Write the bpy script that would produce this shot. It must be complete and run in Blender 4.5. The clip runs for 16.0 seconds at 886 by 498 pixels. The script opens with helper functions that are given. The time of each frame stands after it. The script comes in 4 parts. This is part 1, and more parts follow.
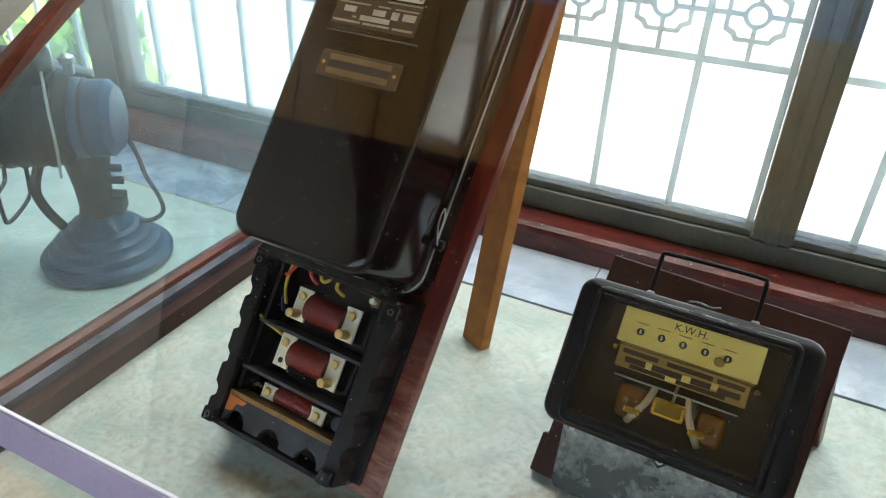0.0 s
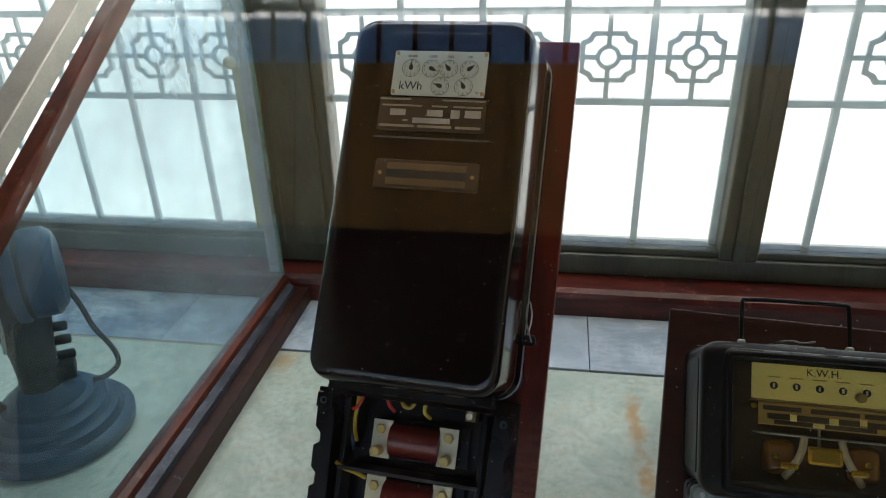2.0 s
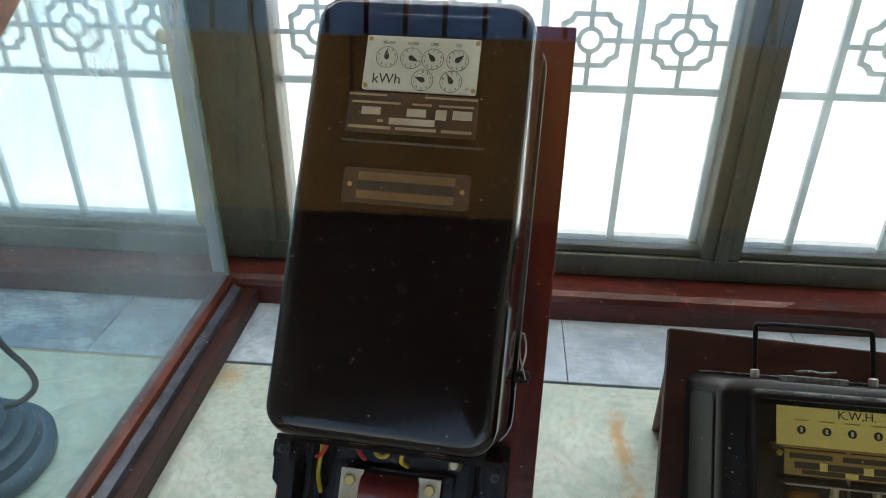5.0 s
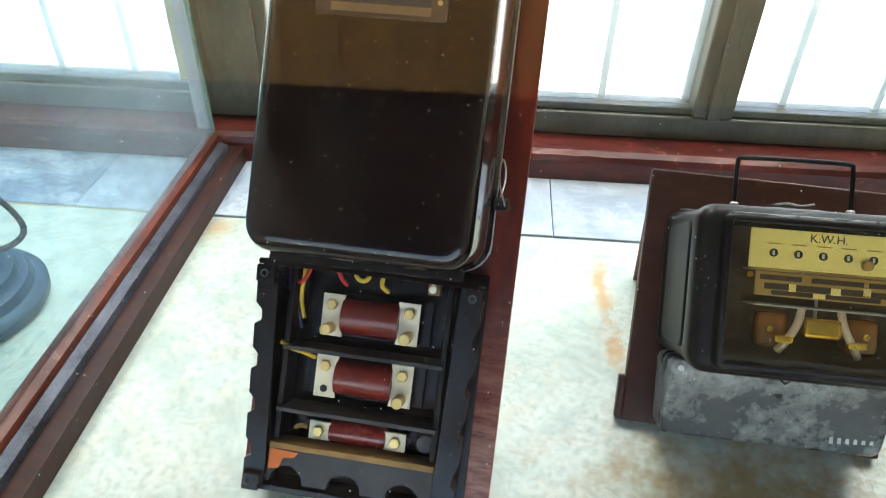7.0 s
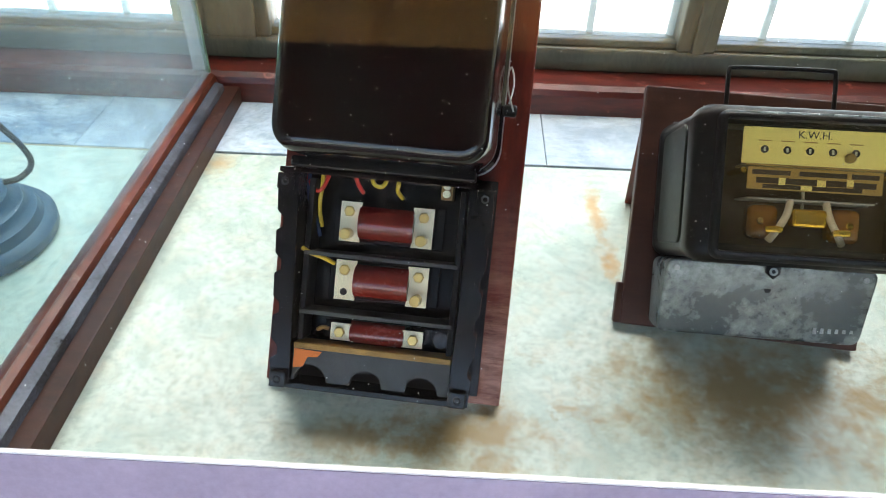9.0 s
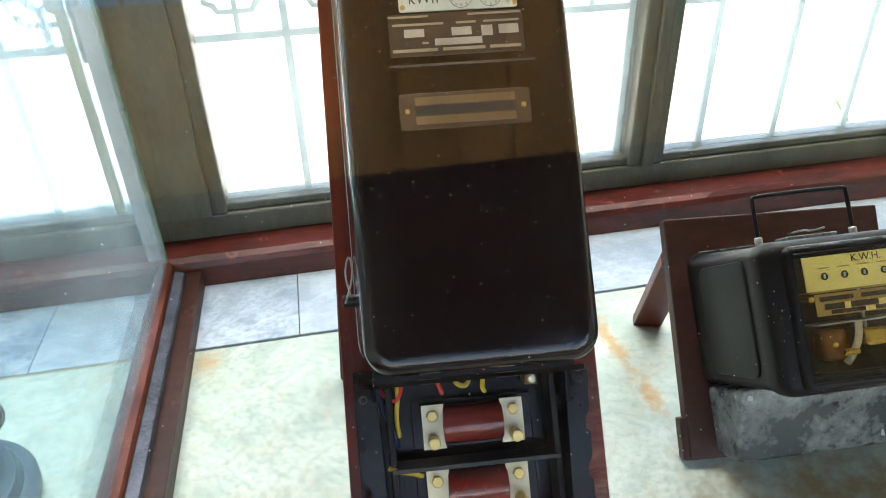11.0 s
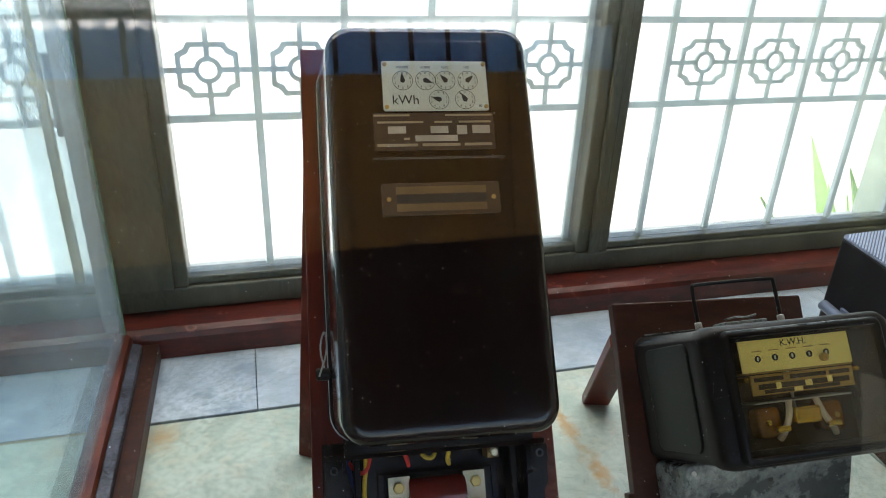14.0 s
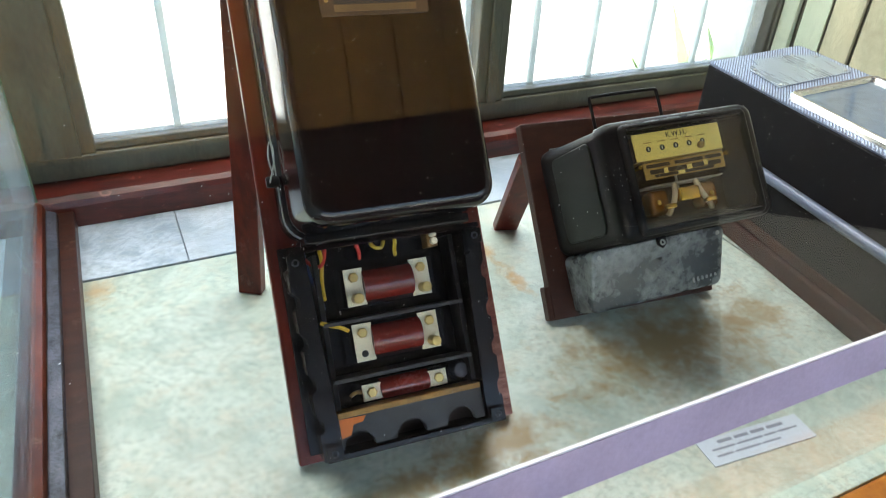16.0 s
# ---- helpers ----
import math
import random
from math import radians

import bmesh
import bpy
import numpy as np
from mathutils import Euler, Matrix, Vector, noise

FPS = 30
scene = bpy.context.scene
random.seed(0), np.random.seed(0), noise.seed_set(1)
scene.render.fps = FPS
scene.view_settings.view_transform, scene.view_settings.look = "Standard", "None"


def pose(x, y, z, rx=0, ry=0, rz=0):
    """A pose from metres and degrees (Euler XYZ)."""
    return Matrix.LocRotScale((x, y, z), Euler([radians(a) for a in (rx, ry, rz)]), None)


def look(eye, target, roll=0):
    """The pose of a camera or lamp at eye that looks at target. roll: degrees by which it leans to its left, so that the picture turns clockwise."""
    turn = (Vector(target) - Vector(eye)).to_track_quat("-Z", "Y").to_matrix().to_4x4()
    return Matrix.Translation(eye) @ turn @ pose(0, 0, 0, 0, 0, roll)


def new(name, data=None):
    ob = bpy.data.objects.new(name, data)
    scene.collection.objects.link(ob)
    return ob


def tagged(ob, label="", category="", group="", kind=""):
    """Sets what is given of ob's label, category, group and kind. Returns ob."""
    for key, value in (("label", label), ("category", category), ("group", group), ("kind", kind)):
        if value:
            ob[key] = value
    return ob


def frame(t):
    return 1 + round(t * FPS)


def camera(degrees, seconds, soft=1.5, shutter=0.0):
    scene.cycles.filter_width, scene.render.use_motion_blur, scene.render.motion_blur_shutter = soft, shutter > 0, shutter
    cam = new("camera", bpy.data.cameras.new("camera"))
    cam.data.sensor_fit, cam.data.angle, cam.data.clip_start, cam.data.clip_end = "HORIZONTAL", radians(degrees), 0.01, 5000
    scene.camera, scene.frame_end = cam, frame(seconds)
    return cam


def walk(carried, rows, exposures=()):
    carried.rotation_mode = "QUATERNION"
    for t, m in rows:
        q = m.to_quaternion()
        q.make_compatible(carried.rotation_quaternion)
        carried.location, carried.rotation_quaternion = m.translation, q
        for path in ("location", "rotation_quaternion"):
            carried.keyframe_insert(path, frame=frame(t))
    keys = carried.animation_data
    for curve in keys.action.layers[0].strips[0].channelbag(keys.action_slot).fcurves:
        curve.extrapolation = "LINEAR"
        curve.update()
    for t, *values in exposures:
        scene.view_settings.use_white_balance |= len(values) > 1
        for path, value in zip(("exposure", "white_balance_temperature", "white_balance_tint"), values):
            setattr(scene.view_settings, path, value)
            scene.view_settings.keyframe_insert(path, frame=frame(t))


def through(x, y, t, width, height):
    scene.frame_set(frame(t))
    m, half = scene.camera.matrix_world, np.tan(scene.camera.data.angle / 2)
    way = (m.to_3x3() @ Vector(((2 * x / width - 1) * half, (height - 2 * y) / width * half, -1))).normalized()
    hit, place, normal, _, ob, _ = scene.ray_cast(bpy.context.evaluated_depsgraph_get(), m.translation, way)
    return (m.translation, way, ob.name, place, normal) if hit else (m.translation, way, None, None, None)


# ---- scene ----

# camera: seconds, eye x y z, yaw, pitch, roll
cam = camera(64.6, 16.0, soft=0.8, shutter=0.25)
ROWS = [
    (0, 0.7369, -0.9379, 0.6682, 25.44, -30.60, 2.40),
    (0.5, 0.6744, -0.9514, 0.6770, 24.15, -30.17, 1.00),
    (1, 0.5475, -0.9648, 0.6785, 18.25, -28.29, 0.42),
    (1.5, 0.4755, -0.9658, 0.6886, 11.01, -27.98, -0.15),
    (2, 0.4595, -0.9504, 0.6928, 9.78, -26.62, -1.81),
    (2.5, 0.4373, -0.9264, 0.6905, 6.46, -27.85, 0.15),
    (3, 0.4196, -0.9364, 0.6914, 5.37, -27.11, 0.35),
    (5.5, 0.4093, -0.8237, 0.6781, 4.69, -30.88, 0.54),
    (6, 0.4196, -0.8434, 0.6574, 5.41, -34.40, 0.12),
    (6.5, 0.4243, -0.8491, 0.6455, 4.46, -37.31, 0.94),
    (7, 0.4285, -0.8659, 0.6322, 4.31, -37.64, 1.09),
    (7.5, 0.4272, -0.8854, 0.6239, 4.26, -39.06, 0.37),
    (8, 0.4167, -0.9122, 0.6115, 3.72, -39.46, 0.29),
    (8.5, 0.4038, -0.9353, 0.6008, 3.47, -40.36, 0.63),
    (9, 0.3970, -0.9371, 0.6042, 1.60, -39.91, 1.58),
    (9.5, 0.3600, -0.8948, 0.6055, -1.26, -35.27, 1.83),
    (10, 0.2997, -0.8349, 0.6287, -3.83, -33.81, -0.99),
    (12.5, 0.1903, -0.8542, 0.6680, -16.26, -26.73, 1.35),
    (13, 0.1929, -0.8589, 0.6757, -14.34, -25.51, 1.03),
    (13.5, 0.1889, -0.8619, 0.6756, -15.53, -26.30, 1.88),
    (14, 0.1829, -0.8727, 0.6784, -15.78, -25.69, 2.31),
    (14.5, 0.1823, -0.8701, 0.6645, -18.51, -27.20, 2.80),
    (15, 0.1693, -0.8895, 0.6467, -21.82, -29.37, 3.31),
    (15.5, 0.1388, -0.9180, 0.6205, -25.88, -31.64, 4.54),
    (16, 0.0933, -0.9632, 0.6137, -27.22, -32.63, 3.24),
]
EXPOSURES = [(t, 2.31 + e, 6900, 11) for t, e in ((0.0, -0.2), (0.5, -0.25), (1.0, -0.65), (1.5, -1.0), (2.0, -1.15), (3.0, -0.95), (5.5, -0.5), (6.0, 0.15), (7.0, 0.45), (9.0, 0.42), (10.0, 0.85), (12.5, -0.7), (13.5, -0.72), (14.5, -0.37), (15.0, -0.35), (16.0, 0.1))]
walk(cam, [(t, pose(x, y, z, 90 + pitch, 0, yaw) @ pose(0, 0, 0, 0, 0, roll)) for t, x, y, z, yaw, pitch, roll in ROWS], EXPOSURES)

# ---- light ----
world = bpy.data.worlds.new("sky")
scene.world = world
world.use_nodes = True
wn = world.node_tree
sky = wn.nodes.new("ShaderNodeTexSky")
sky.sky_type, sky.sun_disc = "NISHITA", False
sky.sun_elevation, sky.sun_rotation = radians(53), radians(91)
wn.nodes["Background"].inputs[1].default_value = 0.15
wn.links.new(sky.outputs[0], wn.nodes["Background"].inputs[0])
sun_data = bpy.data.lights.new("sun", "SUN")
sun_data.energy, sun_data.angle, sun_data.color = 4.5, radians(0.5), (1.0, 0.95, 0.86)
sun = new("sun", sun_data)
sun.matrix_world = look((6, -0.12, 8), (0, 0, 0))
skylight_data = bpy.data.lights.new("window_skylight", "AREA")
skylight_data.shape, skylight_data.size, skylight_data.size_y = "RECTANGLE", 2.3, 0.75
skylight_data.energy, skylight_data.color = 11.0, (1.0, 0.99, 0.95)
skylight = new("window_skylight", skylight_data)
skylight.matrix_world = look((0.4, 0.33, 1.30), (0.4, -0.9, 0.1))


# ---- materials ----
class Nodes:
    """A node material under construction."""
    def __init__(self, name):
        self.mat = bpy.data.materials.new(name)
        self.mat.use_nodes = True
        self.t = self.mat.node_tree
        self.out = self.t.nodes["Material Output"]
        self.b = self.t.nodes["Principled BSDF"]
        self.pos = self.node("ShaderNodeTexCoord").outputs["Object"]

    def node(self, kind, **inputs):
        n = self.t.nodes.new(kind)
        for key, value in inputs.items():
            self.put(value, n.inputs[key.replace("_", " ")])
        return n

    def put(self, value, socket):
        if isinstance(value, bpy.types.NodeSocket):
            self.t.links.new(value, socket)
        elif isinstance(value, tuple) and socket.type == "RGBA" and len(value) == 3:
            socket.default_value = (*value, 1)
        else:
            socket.default_value = value

    def noise(self, scale, detail=4, rough=0.6, stretch=(1, 1, 1)):
        v = self.node("ShaderNodeVectorMath")
        v.operation = "MULTIPLY"
        self.put(self.pos, v.inputs[0])
        v.inputs[1].default_value = stretch
        return self.node("ShaderNodeTexNoise", Vector=v.outputs[0], Scale=scale, Detail=detail, Roughness=rough).outputs["Fac"]

    def ramp(self, fac, a, b):
        n = self.node("ShaderNodeMapRange", Value=fac)
        n.inputs["From Min"].default_value, n.inputs["From Max"].default_value = a, b
        return n.outputs[0]

    def math(self, op, a, b):
        n = self.node("ShaderNodeMath")
        n.operation = op
        self.put(a, n.inputs[0])
        self.put(b, n.inputs[1])
        return n.outputs[0]

    def mix(self, fac, a, b):
        n = self.node("ShaderNodeMix")
        n.data_type = "RGBA"
        self.put(fac, n.inputs[0])
        self.put(a, n.inputs[6])
        self.put(b, n.inputs[7])
        return n.outputs[2]

    def bump(self, height, strength, distance=0.002):
        n = self.node("ShaderNodeBump", Height=height, Strength=strength, Distance=distance)
        self.put(n.outputs[0], self.b.inputs["Normal"])

    def done(self, **inputs):
        for key, value in inputs.items():
            self.put(value, self.b.inputs[key.replace("_", " ")])
        return self.mat


def plain(name, colour, rough=0.5, metal=0.0, vary=0.25, scale=60, bump=0.1, coat=0.0, specks=0.0, stretch=(1, 1, 1), spec=0.5):
    """A surface with blotches at one scale and grain at a finer one."""
    m = Nodes(name)
    big, fine = m.noise(scale * 0.18, 3, 0.6, stretch), m.noise(scale * 4, 5, 0.7, stretch)
    fac = m.math("ADD", m.math("MULTIPLY", big, 0.6), m.math("MULTIPLY", fine, 0.4))
    low, high = tuple(c * (1 - vary) for c in colour), tuple(min(1, c * (1 + vary)) for c in colour)
    base = m.mix(m.ramp(fac, 0.3, 0.7), low, high)
    if specks:
        dust = m.math("MULTIPLY", m.ramp(m.noise(620, 1, 0.4, (1, 0.45, 1)), 0.785 - specks * 0.12, 0.80 - specks * 0.12), m.ramp(m.noise(45, 2), 0.42, 0.5))
        base = m.mix(m.math("MULTIPLY", dust, 0.8), base, (0.55, 0.55, 0.52))
    rr = m.node("ShaderNodeMapRange", Value=fac)
    rr.inputs["To Min"].default_value, rr.inputs["To Max"].default_value = rough * 0.75, min(1, rough * 1.25)
    m.bump(fine, bump)
    return m.done(Base_Color=base, Roughness=rr.outputs[0], Metallic=metal, Coat_Weight=coat, Coat_Roughness=0.12, Specular_IOR_Level=spec)


def wood(name, dark, light, rough=0.35, along=(1, 1, 1), coat=0.3, worn=0.0, spec=0.22, worn_tone=(0.34, 0.20, 0.15), scraped=0.0):
    m = Nodes(name)
    grain = m.noise(38, 6, 0.65, along)
    fine = m.noise(160, 4, 0.6, along)
    blot = m.noise(9, 3, 0.5)
    fac = m.math("ADD", m.math("MULTIPLY", grain, 0.7), m.math("MULTIPLY", fine, 0.3))
    base = m.mix(m.ramp(fac, 0.35, 0.66), dark, light)
    base = m.mix(m.math("MULTIPLY", m.ramp(blot, 0.45, 0.75), 0.45), base, tuple(c * 0.45 for c in dark))
    if worn:
        base = m.mix(m.math("MULTIPLY", m.ramp(m.noise(24, 6, 0.75), 0.60, 0.70), worn), base, worn_tone)
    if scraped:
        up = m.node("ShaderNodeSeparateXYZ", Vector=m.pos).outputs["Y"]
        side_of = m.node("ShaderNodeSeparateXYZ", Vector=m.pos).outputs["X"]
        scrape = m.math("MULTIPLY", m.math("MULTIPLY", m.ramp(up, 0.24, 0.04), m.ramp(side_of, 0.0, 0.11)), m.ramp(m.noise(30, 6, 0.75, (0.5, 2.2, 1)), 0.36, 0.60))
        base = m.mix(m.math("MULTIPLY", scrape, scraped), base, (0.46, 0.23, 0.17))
    rr = m.node("ShaderNodeMapRange", Value=fine)
    rr.inputs["To Min"].default_value, rr.inputs["To Max"].default_value = rough * 0.7, rough * 1.4
    m.bump(fac, 0.15)
    return m.done(Base_Color=base, Roughness=rr.outputs[0], Coat_Weight=coat * 0.4, Coat_Roughness=0.12, Specular_IOR_Level=spec)


def marble(name, pale, cloud, vein, stains=(), uneven=False):
    m = Nodes(name)
    base = m.mix(m.ramp(m.noise(7, 6, 0.62), 0.36, 0.66), pale, cloud)
    base = m.mix(m.math("MULTIPLY", m.ramp(m.noise(30, 7, 0.7), 0.48, 0.62), 0.55), base, vein)
    base = m.mix(m.math("MULTIPLY", m.ramp(m.noise(75, 5, 0.7), 0.60, 0.72), 0.4), base, tuple(c * 0.72 for c in vein))
    base = m.mix(m.math("MULTIPLY", m.ramp(m.noise(14, 8, 0.75), 0.51, 0.58), 0.5), base, tuple(c * 0.8 for c in cloud))
    base = m.mix(m.math("MULTIPLY", m.ramp(m.noise(210, 2, 0.5), 0.70, 0.74), 0.5), base, (0.20, 0.17, 0.12))
    base = m.mix(m.math("MULTIPLY", m.ramp(m.noise(110, 8, 0.8), 0.47, 0.60), 0.65), base, tuple(c * 0.66 for c in cloud))
    rings = m.node("ShaderNodeTexVoronoi", Vector=m.pos, Scale=26.0, Randomness=1.0)
    rings.feature = "DISTANCE_TO_EDGE"
    veins = m.math("MULTIPLY", m.ramp(rings.outputs["Distance"], 0.05, 0.0), m.ramp(m.noise(9, 4, 0.7), 0.48, 0.62))
    base = m.mix(m.math("MULTIPLY", veins, 0.30), base, tuple(c * 0.75 for c in vein))
    ragged = m.noise(26, 6, 0.7)
    for x, y, rx, ry, amount, tone in stains:
        sub = m.node("ShaderNodeVectorMath")
        sub.operation = "SUBTRACT"
        m.put(m.pos, sub.inputs[0])
        sub.inputs[1].default_value = (x, y, 0)
        div = m.node("ShaderNodeVectorMath")
        div.operation = "DIVIDE"
        m.put(sub.outputs[0], div.inputs[0])
        div.inputs[1].default_value = (rx, ry, 1)
        ln = m.node("ShaderNodeVectorMath")
        ln.operation = "LENGTH"
        m.put(div.outputs[0], ln.inputs[0])
        edge = m.math("ADD", ln.outputs["Value"], m.math("MULTIPLY", m.math("SUBTRACT", ragged, 0.5), 3.2))
        base = m.mix(m.math("MULTIPLY", m.ramp(edge, 1.05, 0.15), amount), base, tone)
    if uneven:
        tone_of = m.node("ShaderNodeObjectInfo").outputs["Random"]
        base = m.mix(m.math("MULTIPLY", m.ramp(tone_of, 0.3, 0.9), 0.45), base, pale)
    m.bump(m.noise(120, 4), 0.05)
    return m.done(Base_Color=base, Roughness=m.ramp(m.noise(20, 4), -0.6, 2.2))


def glass(name, tint=(1, 1, 1), dust=0.0, dust_colour=(0.55, 0.62, 0.62), ior=1.45, rising=False, specks=False):
    """A thin pane: clear, with gloss by Fresnel and a veil of dust; rising paints glare haze into it."""
    m = Nodes(name)
    clear = m.node("ShaderNodeBsdfTransparent", Color=tint)
    shine = m.node("ShaderNodeBsdfGlossy", Color=(1, 1, 1), Roughness=0.02)
    facing = m.node("ShaderNodeLayerWeight", Blend=0.5).outputs["Facing"]
    gloss = m.math("ADD", m.math("MULTIPLY", m.math("POWER", facing, 5.0), 0.9), ((ior - 1) / (ior + 1)) ** 2)
    mixed = m.node("ShaderNodeMixShader")
    m.put(gloss, mixed.inputs[0])
    m.put(clear.outputs[0], mixed.inputs[1])
    m.put(shine.outputs[0], mixed.inputs[2])
    last = mixed.outputs[0]
    if dust:
        back = m.node("ShaderNodeBsdfDiffuse", Color=dust_colour)
        on = m.node("ShaderNodeBsdfTranslucent", Color=dust_colour)
        veil = m.node("ShaderNodeMixShader")
        veil.inputs[0].default_value = 0.45
        m.put(back.outputs[0], veil.inputs[1])
        m.put(on.outputs[0], veil.inputs[2])
        amount = m.math("MULTIPLY", m.math("ADD", m.ramp(m.noise(5, 5, 0.7), 0.3, 0.75), 0.35), dust)
        # Glare painted as haze: thicker higher up and towards the window
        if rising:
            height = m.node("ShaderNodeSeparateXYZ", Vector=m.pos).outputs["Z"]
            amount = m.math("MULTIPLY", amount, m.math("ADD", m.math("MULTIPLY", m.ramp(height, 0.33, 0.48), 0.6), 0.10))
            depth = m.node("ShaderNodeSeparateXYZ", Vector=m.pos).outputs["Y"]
            glare_haze = m.math("MULTIPLY", m.ramp(depth, -0.40, -0.16), m.ramp(m.noise(6, 5, 0.7, (1, 1, 0.6)), 0.2, 0.7))
            amount = m.math("ADD", amount, m.math("MULTIPLY", glare_haze, dust * 1.5))
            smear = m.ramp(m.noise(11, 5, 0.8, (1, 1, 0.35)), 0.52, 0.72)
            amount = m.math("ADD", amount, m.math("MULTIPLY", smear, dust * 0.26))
        second = m.node("ShaderNodeMixShader")
        m.put(amount, second.inputs[0])
        m.put(last, second.inputs[1])
        m.put(veil.outputs[0], second.inputs[2])
        last = second.outputs[0]
    if specks:
        cells = m.node("ShaderNodeTexVoronoi", Vector=m.pos, Scale=95.0, Randomness=1.0)
        flecks = m.node("ShaderNodeBsdfDiffuse", Color=(0.85, 0.86, 0.84))
        lint = m.node("ShaderNodeMixShader")
        m.put(m.math("MULTIPLY", m.ramp(cells.outputs["Distance"], 0.048, 0.026), 0.7), lint.inputs[0])
        m.put(last, lint.inputs[1])
        m.put(flecks.outputs[0], lint.inputs[2])
        last = lint.outputs[0]
    m.put(last, m.out.inputs["Surface"])
    return m.mat


RUST, BROWN = (0.46, 0.25, 0.060), (0.31, 0.205, 0.070)
STAINS = [(0.592, -0.13, 0.014, 0.10, 0.75, RUST), (0.602, -0.22, 0.013, 0.06, 0.7, RUST), (0.02, -0.03, 0.035, 0.035, 0.6, RUST),
          (0.41, -0.51, 0.11, 0.055, 0.9, BROWN), (0.29, -0.52, 0.08, 0.03, 0.6, BROWN), (0.72, -0.44, 0.20, 0.10, 0.85, BROWN), (0.88, -0.43, 0.07, 0.06, 0.6, BROWN), (0.12, -0.45, 0.09, 0.12, 0.15, BROWN)]
M_MARBLE = marble("pale_marble", (0.58, 0.66, 0.58), (0.43, 0.54, 0.47), (0.53, 0.50, 0.38), STAINS)
M_STRIP = marble("grey_marble", (0.60, 0.69, 0.76), (0.17, 0.27, 0.38), (0.20, 0.22, 0.22), uneven=True)
M_GROUT = plain("dark_grout", (0.05, 0.05, 0.04), 0.9)
M_SILL = wood("oxblood_painted_wood", (0.034, 0.005, 0.0035), (0.16, 0.022, 0.012), 0.34, (0.25, 1, 1), 0.2, 0.8, 0.4, (0.40, 0.12, 0.09))
M_RAIL = wood("varnished_rail_wood", (0.052, 0.012, 0.006), (0.18, 0.042, 0.018), 0.32, (1, 0.2, 1), 0.35, 0.4)
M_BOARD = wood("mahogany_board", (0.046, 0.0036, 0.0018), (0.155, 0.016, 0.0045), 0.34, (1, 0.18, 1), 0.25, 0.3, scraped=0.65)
M_BROWN = wood("brown_meter_board", (0.022, 0.0065, 0.004), (0.060, 0.018, 0.009), 0.45, (0.3, 1, 1), 0.1, 0.15)
M_ORANGE = wood("pale_orange_wood", (0.30, 0.095, 0.014), (0.50, 0.20, 0.034), 0.42, (1, 1, 0.2), 0.2)
M_FRAME = plain("olive_window_paint", (0.080, 0.082, 0.054), 0.42, 0, 0.65, 50, 0.25, 0.2, stretch=(1, 1, 0.4))
M_GRILLE = plain("grey_green_iron_paint", (0.56, 0.64, 0.61), 0.5, 0, 0.3, 80, 0.25)
M_ALU = plain("dull_aluminium", (0.48, 0.46, 0.40), 0.38, 0.8, 0.2, 90, 0.1)
M_CHANNEL = plain("tarnished_metal_channel", (0.075, 0.078, 0.095), 0.24, 0.5, 0.95, 70, 0.6)
M_BAND = plain("lavender_anodised_strip", (0.42, 0.345, 0.49), 0.45, 0.1, 0.18, 50, 0.06)
M_BAND_EDGE = plain("pale_strip_edge", (0.78, 0.76, 0.82), 0.5, 0.0, 0.1, 60, 0.05)
M_POST = plain("pinkish_grey_post_paint", (0.42, 0.36, 0.33), 0.45, 0, 0.25, 40, 0.15)
M_EDGE = glass("green_glass_edge", (0.45, 0.75, 0.60), 0.5, (0.30, 0.42, 0.30))
M_CLEAR = glass("case_glass", (0.985, 0.99, 0.985), 0.0006, ior=1.62, specks=True)
M_PANE = glass("window_glass", (0.97, 0.99, 0.99), 0.22, (0.78, 0.83, 0.83))
M_DUSTY_GLARE = glass("dusty_glare_glass", (0.83, 0.95, 0.99), 0.20, (0.58, 0.68, 0.74), 1.25, True)
M_BAKELITE = plain("brown_black_bakelite", (0.0042, 0.0009, 0.0008), 0.10, 0, 0.35, 40, 0.02, 0.2, specks=0.08, spec=0.35)
M_TERMINAL = plain("black_terminal_moulding", (0.0045, 0.0034, 0.0030), 0.26, 0, 0.5, 70, 0.03, specks=0.1, spec=0.28)
M_FIBRE = plain("dark_grey_fibre", (0.052, 0.054, 0.058), 0.45, 0, 0.35, 90, 0.2, spec=0.2)
M_COIL = plain("oxblood_coil_tube", (0.19, 0.018, 0.012), 0.26, 0, 0.3, 60, 0.08, 0.4)
M_TIN = plain("tinned_lug_plate", (0.86, 0.79, 0.58), 0.42, 0.0, 0.15, 120, 0.1)
M_BRASS = plain("brass_bolt", (0.78, 0.56, 0.20), 0.30, 0.5, 0.25, 150, 0.1)
M_STEEL = plain("bare_steel", (0.50, 0.49, 0.46), 0.35, 0.85, 0.25, 120, 0.1)
M_WHITE = plain("white_enamel_dial", (0.58, 0.58, 0.47), 0.4, 0, 0.10, 60, 0.02)
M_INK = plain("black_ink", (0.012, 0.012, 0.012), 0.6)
M_NAMEPLATE = plain("dark_brass_nameplate", (0.060, 0.036, 0.020), 0.40, 0.3, 0.4, 120, 0.1)
M_LETTER = plain("worn_plate_lettering", (0.36, 0.28, 0.18), 0.5, 0.2, 0.3, 200, 0.05)
M_FIELD = plain("tarnished_pale_field", (0.44, 0.37, 0.29), 0.5, 0.1, 0.3, 200, 0.05)
M_OCHRE = plain("old_brass_scale", (0.42, 0.26, 0.07), 0.4, 0.2, 0.25, 80, 0.1)
M_BLACKTIN = plain("black_japanned_steel", (0.0060, 0.0050, 0.0048), 0.36, 0, 0.4, 50, 0.04, 0.03, specks=0.08, spec=0.16)
